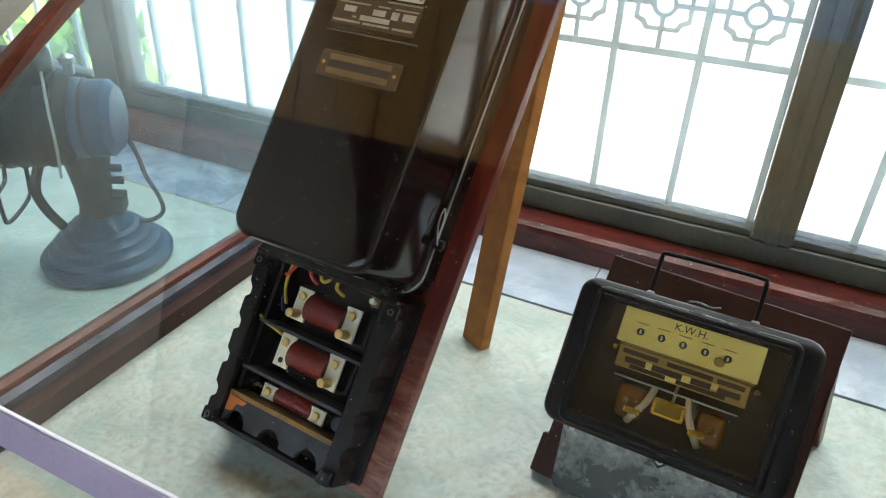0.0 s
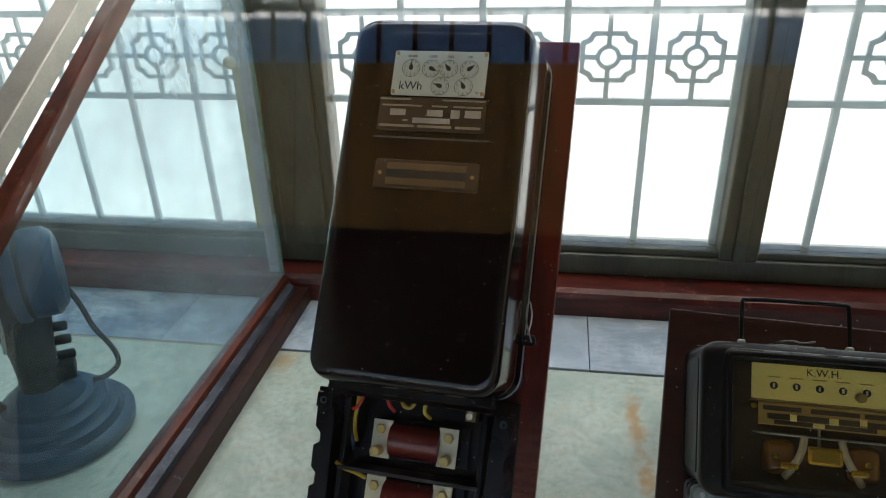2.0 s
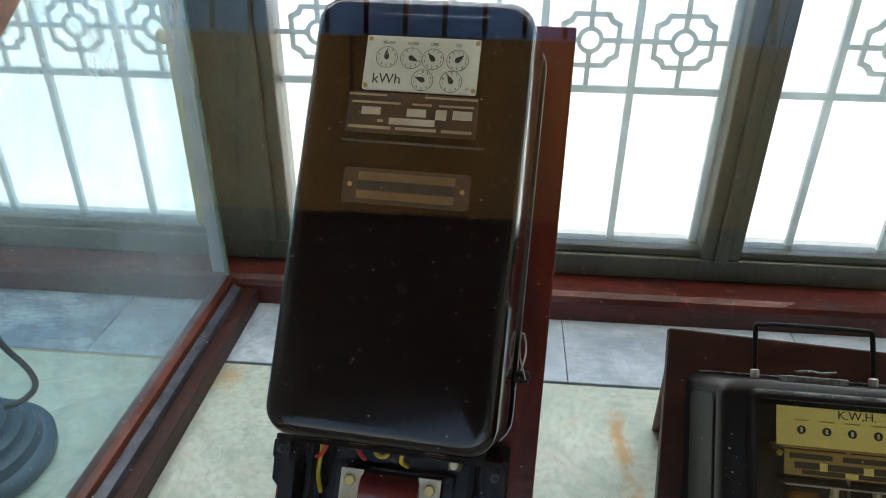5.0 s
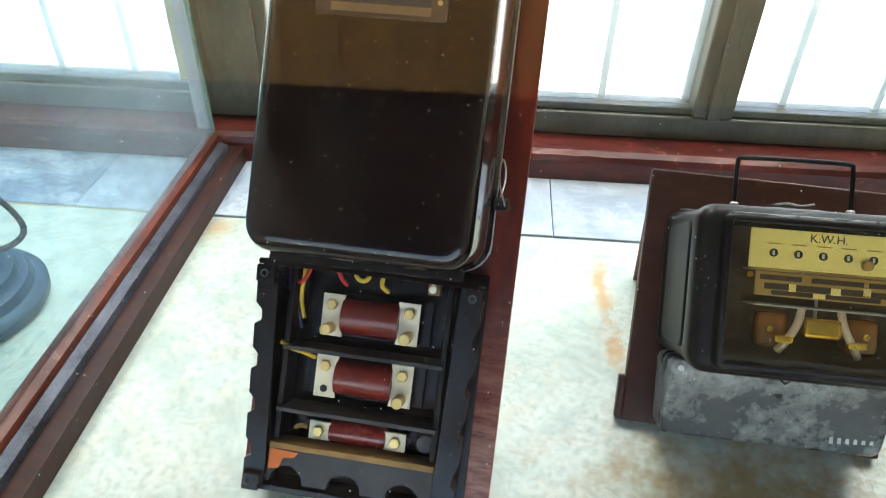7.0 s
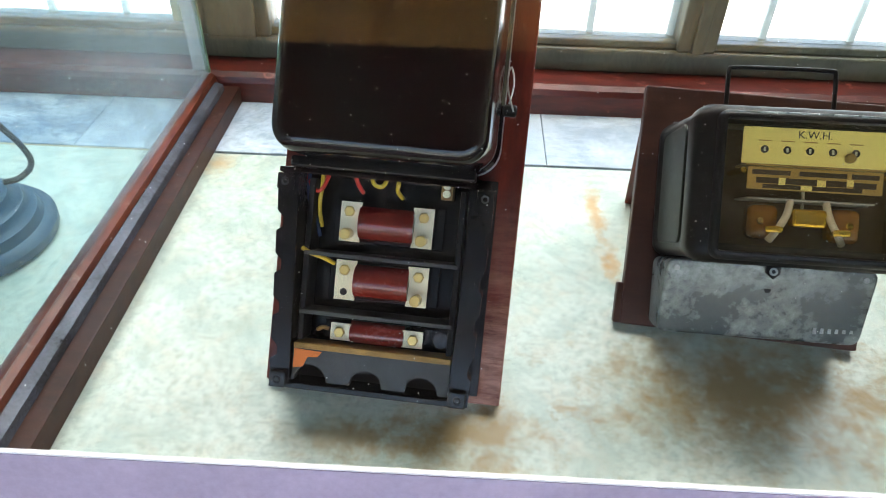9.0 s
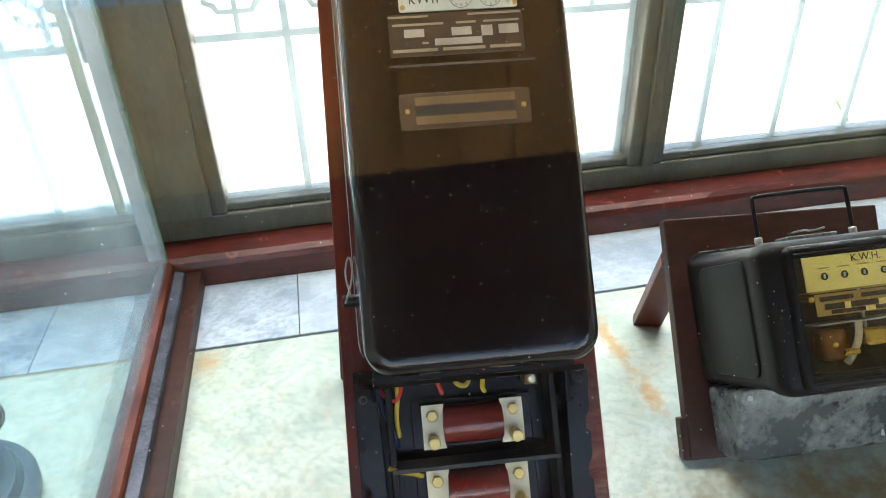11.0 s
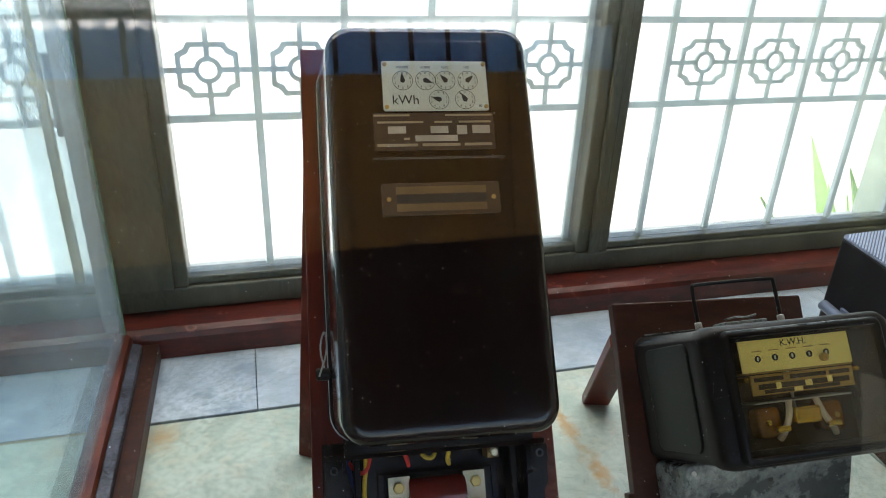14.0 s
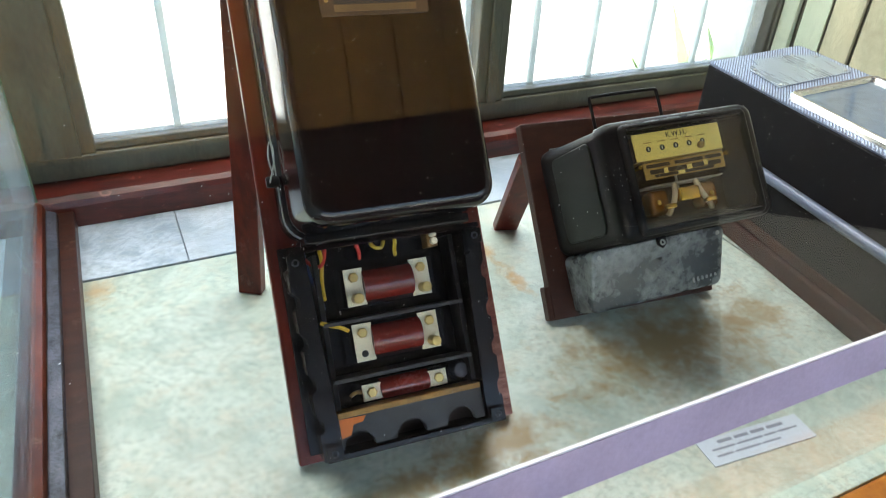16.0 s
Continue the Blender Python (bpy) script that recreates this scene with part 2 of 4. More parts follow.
M_ARM = plain("pale_magnet_arm", (0.58, 0.48, 0.36), 0.4, 0.2, 0.2, 100, 0.05)
M_PANEL = plain("grey_green_japanned_panel", (0.010, 0.012, 0.009), 0.45, 0.0, 0.3, 60, 0.02, spec=0.18)
M_PALEGROUT = plain("pale_yellow_grout", (0.40, 0.36, 0.24), 0.85)
M_DARKMECH = plain("dark_brown_meter_inside", (0.050, 0.026, 0.011), 0.35, 0.3, 0.7, 90, 0.3)
M_AMBER = plain("amber_varnished_coil", (0.30, 0.11, 0.016), 0.16, 0.2, 0.5, 120, 0.2, 0.5)
M_SCALE = plain("dim_brass_scale", (0.17, 0.105, 0.045), 0.4, 0.2, 0.3, 120, 0.05)
M_BLUEBOARD = plain("blue_eave_board", (0.16, 0.36, 0.78), 0.5, 0, 0.3, 14, 0.1)


def scuffed(name):
    """Grey-black tin with pale rubbed patches."""
    m = Nodes(name)
    patch = m.ramp(m.noise(16, 6, 0.7), 0.44, 0.64)
    fine = m.noise(90, 5, 0.75)
    rub = m.math("MULTIPLY", patch, m.ramp(fine, 0.34, 0.62))
    base = m.mix(m.ramp(fine, 0.3, 0.7), (0.045, 0.055, 0.060), (0.085, 0.10, 0.105))
    base = m.mix(m.math("MULTIPLY", rub, 0.85), base, (0.42, 0.45, 0.44))
    m.bump(fine, 0.12)
    return m.done(Base_Color=base, Roughness=m.ramp(rub, -0.55, 1.6), Metallic=0.35)


def roof_sheet(name):
    """A translucent white roofing sheet."""
    m = Nodes(name)
    through = m.node("ShaderNodeBsdfTranslucent", Color=(0.93, 0.95, 0.96))
    m.put(through.outputs[0], m.out.inputs["Surface"])
    return m.mat


M_SHEET = roof_sheet("translucent_roof_sheet")
M_GREYTIN = scuffed("worn_grey_black_tin")
M_DIAL = plain("aged_yellow_dial", (0.97, 0.73, 0.24), 0.42, 0.0, 0.18, 60, 0.05)
M_MECH = plain("brown_mechanism", (0.27, 0.15, 0.042), 0.5, 0.3, 0.6, 150, 0.3)
M_GOLD = plain("bright_brass_magnet", (0.95, 0.56, 0.08), 0.18, 0.85, 0.2, 100, 0.1)
M_SMOKE = glass("yellowed_meter_glass", (0.99, 0.97, 0.90), 0.022, (0.70, 0.46, 0.16))
M_CRACKLE = plain("black_crackle_case", (0.005, 0.005, 0.006), 0.5, 0, 0.4, 120, 0.05, specks=0.03, spec=0.08)
M_RIBBED = plain("blue_grey_ribbed_panel", (0.42, 0.50, 0.66), 0.30, 0.2, 0.15, 60, 0.05)
M_PLATE = plain("brushed_grey_plate", (0.38, 0.44, 0.50), 0.28, 0.6, 0.15, 90, 0.05, stretch=(1, 0.1, 1))
M_CHROME = plain("chromed_bezel", (0.82, 0.80, 0.74), 0.22, 0.9, 0.1, 80, 0.02)
M_MIRRORDIAL = plain("dark_instrument_glass", (0.10, 0.15, 0.22), 0.07, 0.0, 0.5, 20, 0.0, 0.4, spec=0.7)
M_TUBE = plain("grey_blue_tube", (0.11, 0.135, 0.19), 0.35, 0.2, 0.15, 80, 0.05)
M_FAN = plain("blue_grey_cast_iron", (0.012, 0.055, 0.100), 0.36, 0.1, 0.35, 50, 0.12, 0.05, spec=0.3)
M_FAN_DARK = plain("dark_motor_iron", (0.005, 0.013, 0.014), 0.45, 0.0, 0.45, 70, 0.2, spec=0.2)
M_PAPER = plain("white_label_card", (0.56, 0.64, 0.72), 0.6, 0, 0.05, 60, 0.02)
M_TEXT = plain("faded_print", (0.22, 0.25, 0.32), 0.7)
M_RED = plain("red_wire", (0.55, 0.03, 0.02), 0.4)
M_YELLOW = plain("yellow_wire", (0.60, 0.40, 0.03), 0.4)
M_BLUE = plain("dark_blue_enamel", (0.03, 0.05, 0.14), 0.4)
M_PAINT = plain("orange_paint_daub", (0.62, 0.15, 0.02), 0.6)
M_CORD = plain("black_flex", (0.02, 0.025, 0.028), 0.6)
M_PLASTER = plain("pale_green_plaster", (0.56, 0.62, 0.46), 0.8, 0, 0.30, 30, 0.3, stretch=(1, 1, 0.4))
M_STONE = plain("weathered_beige_board", (0.50, 0.47, 0.32), 0.8, 0, 0.45, 40, 0.4, stretch=(1, 1, 0.5))
M_CREAM = plain("orange_brown_boards", (0.31, 0.160, 0.046), 0.8, 0, 0.35, 26, 0.15, stretch=(1, 0.15, 1))
# Near-black, so ceiling and upper walls stay unlit in the glass reflections
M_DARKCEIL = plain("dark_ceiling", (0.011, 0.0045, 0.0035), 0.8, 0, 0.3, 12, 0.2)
M_WALL = plain("room_wall", (0.62, 0.60, 0.54), 0.85, 0, 0.1, 10, 0.15)
M_FLOOR = plain("room_floor", (0.30, 0.26, 0.22), 0.6, 0, 0.2, 10, 0.1)
M_GROUND = plain("sunlit_paving", (0.60, 0.60, 0.56), 0.9, 0, 0.12, 6, 0.3)
M_YELLOWED = plain("yellowed_paint", (0.55, 0.44, 0.17), 0.5, 0, 0.2, 40, 0.1)
M_LEAF = plain("sunlit_leaf", (0.20, 0.38, 0.055), 0.5, 0, 0.4, 30, 0.1)


# ---- mesh helpers ----
def part(name, bm, material, parent=None, label="", smooth=False):
    mesh = bpy.data.meshes.new(name)
    bmesh.ops.recalc_face_normals(bm, faces=bm.faces[:])
    bm.to_mesh(mesh)
    bm.free()
    mesh.materials.append(material)
    if smooth:
        for f in mesh.polygons:
            f.use_smooth = True
        mesh.set_sharp_from_angle(angle=radians(38))
    ob = new(name, mesh)
    if parent is not None:
        ob.parent = parent
    return tagged(ob, label)


def thing(name, m, label, category, group="", kind=""):
    ob = new(name)
    ob.matrix_world = m
    ob.empty_display_size = 0.05
    return tagged(ob, label, category, group, kind)


def box(x0, x1, y0, y1, z0, z1, bevel=0.0, bm=None, segments=2):
    made = bmesh.new()
    bmesh.ops.create_cube(made, size=1)
    for v in made.verts:
        v.co = Vector(((x0 + x1) / 2 + v.co.x * (x1 - x0), (y0 + y1) / 2 + v.co.y * (y1 - y0), (z0 + z1) / 2 + v.co.z * (z1 - z0)))
    if bevel:
        bmesh.ops.bevel(made, geom=made.edges[:], offset=bevel, segments=segments, affect="EDGES", profile=0.5)
    return merged(bm, made)


def merged(bm, made):
    if bm is None:
        return made
    mesh = bpy.data.meshes.new("joined")
    made.to_mesh(mesh)
    made.free()
    bm.from_mesh(mesh)
    bpy.data.meshes.remove(mesh)
    return bm


def loft(rings, bm=None, caps=True, closed=False):
    bm = bm or bmesh.new()
    rows = [[bm.verts.new(p) for p in ring] for ring in rings]
    pairs = list(zip(rows, rows[1:])) + ([(rows[-1], rows[0])] if closed else [])
    for a, b in pairs:
        for i in range(len(a)):
            j = (i + 1) % len(a)
            bm.faces.new((a[i], a[j], b[j], b[i]))
    if caps and not closed:
        bm.faces.new(rows[0][::-1])
        bm.faces.new(rows[-1])
    return bm


def rounded(x0, x1, y0, y1, r, z, inset=0.0, n=6):
    """The outline of a rectangle with round corners."""
    x0, x1, y0, y1, r = x0 + inset, x1 - inset, y0 + inset, y1 - inset, max(r - inset, 0.0006)
    out = []
    for cx, cy, a in ((x1 - r, y1 - r, 0), (x0 + r, y1 - r, 90), (x0 + r, y0 + r, 180), (x1 - r, y0 + r, 270)):
        for k in range(n + 1):
            b = radians(a + 90 * k / n)
            out.append((cx + r * math.cos(b), cy + r * math.sin(b), z))
    return out


def shell(x0, x1, y0, y1, r, z0, z1, fillet, bm=None, steps=5):
    """A solid with round corners whose front edge is filleted."""
    rings = [rounded(x0, x1, y0, y1, r, z0)]
    for k in range(steps + 1):
        a = radians(90 * k / steps)
        rings.append(rounded(x0, x1, y0, y1, r, z1 - fillet + fillet * math.sin(a), fillet * (1 - math.cos(a))))
    return loft(rings, bm)


def turned(profile, bm=None, n=40, m=None):
    """A solid of revolution about z from (radius, height) pairs."""
    rings = [[Vector((r * math.cos(2 * math.pi * k / n), r * math.sin(2 * math.pi * k / n), z)) for k in range(n)] for r, z in profile]
    if m is not None:
        rings = [[m @ p for p in ring] for ring in rings]
    return loft(rings, bm)


def rod(a, b, r, n=16, bm=None, chamfer=0.0):
    a, b = Vector(a), Vector(b)
    m = Matrix.Translation(a) @ (b - a).to_track_quat("Z", "Y").to_matrix().to_4x4()
    d = (b - a).length
    profile = [(r, 0), (r, d)] if not chamfer else [(r - chamfer, 0), (r, chamfer), (r, d - chamfer), (r - chamfer, d)]
    return turned(profile, bm, n, m)


def tube(points, r, n=10, bm=None, rounds=2):
    """A bent wire or pipe through the points, its corners rounded."""
    pts = [Vector(p) for p in points]
    for _ in range(rounds):
        new_pts = [pts[0]]
        for a, b in zip(pts, pts[1:]):
            new_pts += [a.lerp(b, 0.25), a.lerp(b, 0.75)]
        pts = new_pts + [pts[-1]]
    rings, side = [], None
    for i, p in enumerate(pts):
        way = (pts[min(i + 1, len(pts) - 1)] - pts[max(i - 1, 0)]).normalized()
        side = way.orthogonal() if side is None else side - way * side.dot(way)
        side.normalize()
        up = way.cross(side)
        rings.append([p + r * (side * math.cos(2 * math.pi * k / n) + up * math.sin(2 * math.pi * k / n)) for k in range(n)])
    return loft(rings, bm)


def prism(points, z0, z1, bm=None):
    """A flat outline made solid."""
    bm = bm or bmesh.new()
    low, high = [bm.verts.new((x, y, z0)) for x, y in points], [bm.verts.new((x, y, z1)) for x, y in points]
    bm.faces.new(low[::-1])
    bm.faces.new(high)
    for i in range(len(points)):
        j = (i + 1) % len(points)
        bm.faces.new((low[i], low[j], high[j], high[i]))
    return bm


def ring(cx, cy, r0, r1, z0, z1, n=24, bm=None):
    def circle(r, z):
        return [(cx + r * math.cos(2 * math.pi * k / n), cy + r * math.sin(2 * math.pi * k / n), z) for k in range(n)]
    return loft([circle(r0, z0), circle(r1, z0), circle(r1, z1), circle(r0, z1)], bm, closed=True)


def lettering(words, size, x, y, z, material, parent, name="lettering", align="CENTER"):
    curve = bpy.data.curves.new(name, "FONT")
    curve.body, curve.size, curve.align_x, curve.align_y, curve.extrude = words, size, align, "CENTER", 0.00015
    temp = new("temp", curve)
    mesh = bpy.data.meshes.new_from_object(temp.evaluated_get(bpy.context.evaluated_depsgraph_get()))
    bpy.data.objects.remove(temp)
    mesh.materials.clear()
    mesh.materials.append(material)
    ob = new(name, mesh)
    ob.parent = parent
    ob.location = (x, y, z)
    return ob


def setting(name, bm, material, label):
    return tagged(part(name, bm, material), label, name.split("_")[0], kind="structure")


# ---- the setting ----
WX0, WX1 = -1.62, 1.575
LEDGE_FRONT = -0.715

# display ledge with its slabs
ledge = setting("ledge", box(WX0, WX1, LEDGE_FRONT, 0.30, -0.060, -0.018), M_GROUT, "dark mortar bed under the marble ledge")
setting("ledge_front", box(WX0, WX1, LEDGE_FRONT - 0.02, LEDGE_FRONT - 0.001, -0.85, -0.03, 0.003), M_BROWN, "brown panelled wooden front below the display ledge")
for x0, x1 in ((WX0, -0.029), (-0.025, 0.998), (1.002, WX1)):
    part("slab", box(x0, x1, LEDGE_FRONT + 0.002, -0.003, -0.018, 0.0, 0.0015), M_MARBLE, ledge, "pale greenish marble slab with rust stains")
part("grout_line", box(WX0, -0.029, -0.0028, 0.0028, -0.018, -0.0012), M_PALEGROUT, ledge, "pale yellowish grout joint")
edges = [WX0, -0.981, -0.603, -0.225, 0.153, 0.531, 0.909, 1.287, WX1]
for x0, x1 in zip(edges, edges[1:]):
    part("strip", box(x0 + 0.0005, x1 - 0.0005, 0.003, 0.185, -0.018, 0.0, 0.0015), M_STRIP, ledge, "grey-blue veined marble strip")

# red-brown sill below the window
sill_profile = [(0.166, 0.0), (0.166, 0.036), (0.170, 0.046), (0.180, 0.052), (0.236, 0.056), (0.30, 0.056), (0.30, 0.0)]
sill = bmesh.new()
rng_sill = random.Random(11)
sill_steps = [WX0 + (WX1 - WX0) * k / 130 for k in range(131)]
loft([[(x, y - (0.0 if z < 0.04 or y > 0.2 else rng_sill.uniform(0, 0.0008)), z - (0.0 if z < 0.04 or y > 0.2 else rng_sill.uniform(0, 0.0010))) for y, z in sill_profile] for x in sill_steps], sill)
setting("sill", sill, M_SILL, "worn red-brown painted wooden sill board")

# the window: posts, rails and panes
frame_label = "olive-grey painted wooden window frame"
window_frame = setting("window_frame", box(WX0, WX1, 0.224, 0.285, 0.056, 0.098, 0.004), M_FRAME, frame_label)
part("bottom_bead", box(WX0, WX1, 0.232, 0.275, 0.098, 0.112, 0.003), M_FRAME, window_frame)
for x0, x1 in ((-0.80, -0.685), (-0.075, 0.055), (0.757, 0.823), (1.545, WX1)):
    post = part("post", box(x0, x1, 0.222, 0.285, 0.098, 2.52, 0.004), M_FRAME, window_frame)
    part("stop_bead", box(x0 + 0.022, x1 - 0.022, 0.212, 0.2215, 0.099, 2.50, 0.003), M_FRAME, post)
part("top_rail", box(WX0, WX1, 0.2225, 0.2845, 1.75, 1.83, 0.004), M_FRAME, window_frame)
for n, (x0, x1) in enumerate(((WX0, -0.80), (-0.685, -0.075), (0.055, 0.757), (0.823, 1.545))):
    pane = setting("window_%d" % (n + 1), box(x0, x1, 0.248, 0.251, 0.112, 2.52), M_PANE, "clear window pane in the olive-grey frame")
    pane.visible_shadow = False


def grille(x0, x1, first, step, label):
    """An iron window grille: bars, and a row of stepped cross ornaments with rings."""
    g = thing("window_grille", pose(0, 0, 0), label, "grille", "window grilles")
    y0, y1 = 0.262, 0.272
    xs = [first + step * k for k in range(-1, 8) if x0 < first + step * k < x1]
    for x in xs:
        part("upright", box(x - 0.006, x + 0.006, y0, y1, 0.098, 2.52, 0.0015), M_GRILLE, g)
    for z in (0.372, 0.522):
        part("crossbar", box(x0, x1, y0 + 0.001, y1 + 0.001, z - 0.006, z + 0.006, 0.0015), M_GRILLE, g)
    cells = [first + step * (k + 0.5) for k in range(-2, 8)]
    for c in cells:
        if c - 0.045 < x0 or c + 0.045 > x1:
            continue
        made = bmesh.new()
        k = step / 0.140
        ring(0, 0, 0.0135, 0.0205, 0, 0.007, 24, made)
        outer = [(0.0, 0.0420), (0.0275, 0.0420), (0.0335, 0.0320), (0.0460, 0.0260), (0.0460, 0.0)]
        inner = [(0.0, 0.0345), (0.0225, 0.0345), (0.0270, 0.0255), (0.0385, 0.0200), (0.0385, 0.0)]
        for sx, sy in ((1, 1), (-1, 1), (-1, -1), (1, -1)):
            for i in range(4):
                quad = [outer[i], outer[i + 1], inner[i + 1], inner[i]]
                prism([(sx * k * a, sy * b) for a, b in quad], 0.0005, 0.0065, made)
        for a, b, c1, d in ((-0.004, 0.004, 0.019, 0.069), (-0.004, 0.004, -0.069, -0.019), (0.019, step / 2 - 0.006, -0.004, 0.004), (-step / 2 + 0.006, -0.019, -0.004, 0.004)):
            box(a, b, c1, d, 0.001, 0.006, 0, made)
        orn = part("ornament", made, M_GRILLE, g)
        orn.matrix_basis = pose(c, y1 - 0.001, 0.447, 90, 0, 0)
    return g


grille(-0.685, -0.075, -0.612, 0.1335, "grey-green iron grille with ring ornaments outside the dusty pane")
grille(0.055, 0.757, 0.190, 0.140, "grey-green iron window grille with ring ornaments")
grille(0.823, 1.545, 0.912, 0.1515, "grey-green iron window grille with close uprights and ring ornaments")
grille(WX0, -0.80, -1.44, 0.140, "grey-green iron grille in front of green leaves")

stay = thing("window_stay", pose(0, 0, 0), "yellowed casement stay with a brass knob on the window", "window stay")
part("strip", box(-0.118, -0.104, 0.236, 0.2475, 0.113, 0.62, 0.002), M_YELLOWED, stay, "yellowed painted strip")
part("catch", box(-0.098, -0.088, 0.232, 0.2475, 0.36, 0.48, 0.002), M_FRAME, stay)
part("knob", turned([(0.004, 0.0), (0.004, 0.008), (0.010, 0.012), (0.012, 0.018), (0.008, 0.024), (0.002, 0.026)], None, 20, pose(-0.111, 0.236, 0.445, 90, 0, 0)), M_BRASS, stay, "brass knob", True)

# walls, ceiling and floor that close the room, most of them unseen
setting("wall_right", box(WX1 + 0.001, WX1 + 0.12, -0.9, 0.40, -0.85, 0.62), M_PLASTER, "pale green plastered reveal beside the window")
reveal = setting("wall_right_boards", box(WX1 - 0.004, WX1 + 0.0008, -0.70, 0.2215, 0.0, 0.62), M_FRAME, "dark backing of the boarded reveal")
for y0, y1, proud, material in ((0.172, 0.212, 0.014, M_PLASTER), (0.096, 0.160, 0.006, M_PLASTER), (0.016, 0.086, 0.010, M_STONE), (-0.110, 0.008, 0.006, M_STONE), (-0.260, -0.120, 0.010, M_STONE), (-0.420, -0.270, 0.006, M_STONE), (-0.690, -0.430, 0.010, M_STONE)):
    part("board", box(WX1 - 0.004 - proud, WX1 - 0.0045, y0, y1, 0.0, 0.62, 0.002), material, reveal)
# Unseen upper wall, added dark to keep a bright reflection off the glass
setting("wall_right_panelling", box(WX1 + 0.001, WX1 + 0.12, -0.9, 0.40, 0.6205, 2.75), M_DARKCEIL, "unseen upper wall coloured near-black to darken the glass reflection")
setting("wall_left", box(-2.2, -2.0, -4.2, 0.40, -0.85, 2.75), M_WALL, "plain cream room wall")
setting("wall_window_left", box(-2.0, WX0, 0.20, 0.40, -0.85, 2.75), M_WALL, "plain cream wall beside the window")
setting("wall_window_below", box(WX0, WX1, 0.301, 0.40, -0.85, 0.056), M_WALL, "plain masonry below the window")
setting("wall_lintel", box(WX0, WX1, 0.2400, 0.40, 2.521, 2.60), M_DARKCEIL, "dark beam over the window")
setting("wall_far_right", box(3.0, 3.2, -4.2, -0.9, -0.85, 2.75), M_WALL, "plain cream room wall")
setting("wall_return", box(WX1 + 0.12, 3.2, -0.9, -0.7, -0.85, 2.75), M_WALL, "plain cream return wall")
# Unseen back wall; its opening is added to let light onto the fronts
setting("wall_back_low", box(-2.0, 3.0, -4.2, -4.0, -0.85, -0.2), M_WALL, "unseen cream wall below the added light opening")
setting("wall_back_side_left", box(-2.0, -1.85, -4.2, -4.0, -0.2, 2.0), M_WALL, "plain cream back wall")
setting("wall_back_side_right", box(2.85, 3.0, -4.2, -4.0, -0.2, 2.0), M_WALL, "plain cream back wall")
# Coloured near-black so the glossy cover reflects no bright wall
setting("wall_back_high", box(-2.0, 3.0, -4.2, -4.0, 2.0, 2.75), M_DARKCEIL, "unseen wall above the light opening, coloured dark for reflections")
soffit = bmesh.new()
for k in range(24):
    x = -2.0 + 0.209 * k
    box(x, x + 0.191, -0.60, 0.034, 2.53, 2.55, 0.002, soffit)
box(-2.0, 3.0, -0.59, 0.09, 2.551, 2.75, 0, soffit)
setting("ceiling_soffit", soffit, M_CREAM, "orange-brown boarded soffit over the window bay")
# Unseen roof edge, its blue added for the tint reflected in the sloping glass
eave = []
for k in range(401):
    x = -2.0 + 5.0 * k / 400
    eave.append((x, 0.198 + 0.004 * math.sin(2 * math.pi * x / 0.062) + 0.003 * math.sin(17 * x)))
setting("ceiling_eave_board", prism([(-2.0, 0.036)] + [(3.0, 0.036)] + eave[::-1], 2.532, 2.549), M_BLUEBOARD, "unseen scalloped eave board, coloured blue for its reflection")
# Battens added as the dark streaks across the reflected blue
battens = bmesh.new()
for k in range(34):
    x = -1.9 + 0.14 * k
    box(x - 0.009, x + 0.009, 0.038, 0.2215, 2.520, 2.5315, 0.002, battens)
setting("ceiling_battens", battens, M_DARKCEIL, "unseen dark battens added for streaks in the reflection")
# Sunlit sheet added as the source of the bright reflected strip
sheet = bmesh.new()
last_pair = None
for k in range(261):
    x = -2.0 + 5.0 * k / 260
    dz = 0.010 * math.sin(2 * math.pi * x / 0.076)
    pair = (sheet.verts.new((x, 0.092, 2.64 + dz)), sheet.verts.new((x, 0.55, 2.60 + dz)))
    if last_pair:
        sheet.faces.new((last_pair[0], pair[0], pair[1], last_pair[1]))
    last_pair = pair
setting("roof_sheet", sheet, M_SHEET, "unseen translucent corrugated roofing added for a bright reflected strip")
# Unseen ceiling; its lack of light is put into the near-black colour
setting("ceiling", box(-2.2, 3.2, -4.2, 0.09, 2.751, 2.85), M_DARKCEIL, "unseen room ceiling coloured near-black for the reflections")
setting("floor", box(-2.2, 3.2, -4.2, 0.40, -0.95, -0.851), M_FLOOR, "dull brown room floor")
ground = bmesh.new()
bmesh.ops.create_grid(ground, x_segments=8, y_segments=8, size=900)
ground_ob = setting("ground", ground, M_GROUND, "bright sunlit paving outside the window")
ground_ob.location.z = -0.96

# ---- the glass case ----
case = thing("display_case", pose(0, 0, 0), "glazed lean-to display case with brown wooden rails", "display case")
base_rail = part("base_rail", box(-0.0343, 0.004, LEDGE_FRONT + 0.02, 0.166, 0.0, 0.030, 0.0015), M_BROWN, case, "red-brown varnished bottom rail")
bead = [(-0.066, 0.0), (-0.066, 0.036), (-0.062, 0.047), (-0.054, 0.054), (-0.045, 0.055), (-0.037, 0.050), (-0.0345, 0.040), (-0.0345, 0.0)]
part("bead", loft([[(x, y, z) for x, z in bead] for y in (LEDGE_FRONT + 0.02, 0.166)]), M_RAIL, base_rail, "rounded brown bead with worn edge", True)
chan = [(-0.0335, 0.030), (-0.0335, 0.044), (-0.0315, 0.045), (-0.0195, 0.041), (-0.0180, 0.030)]
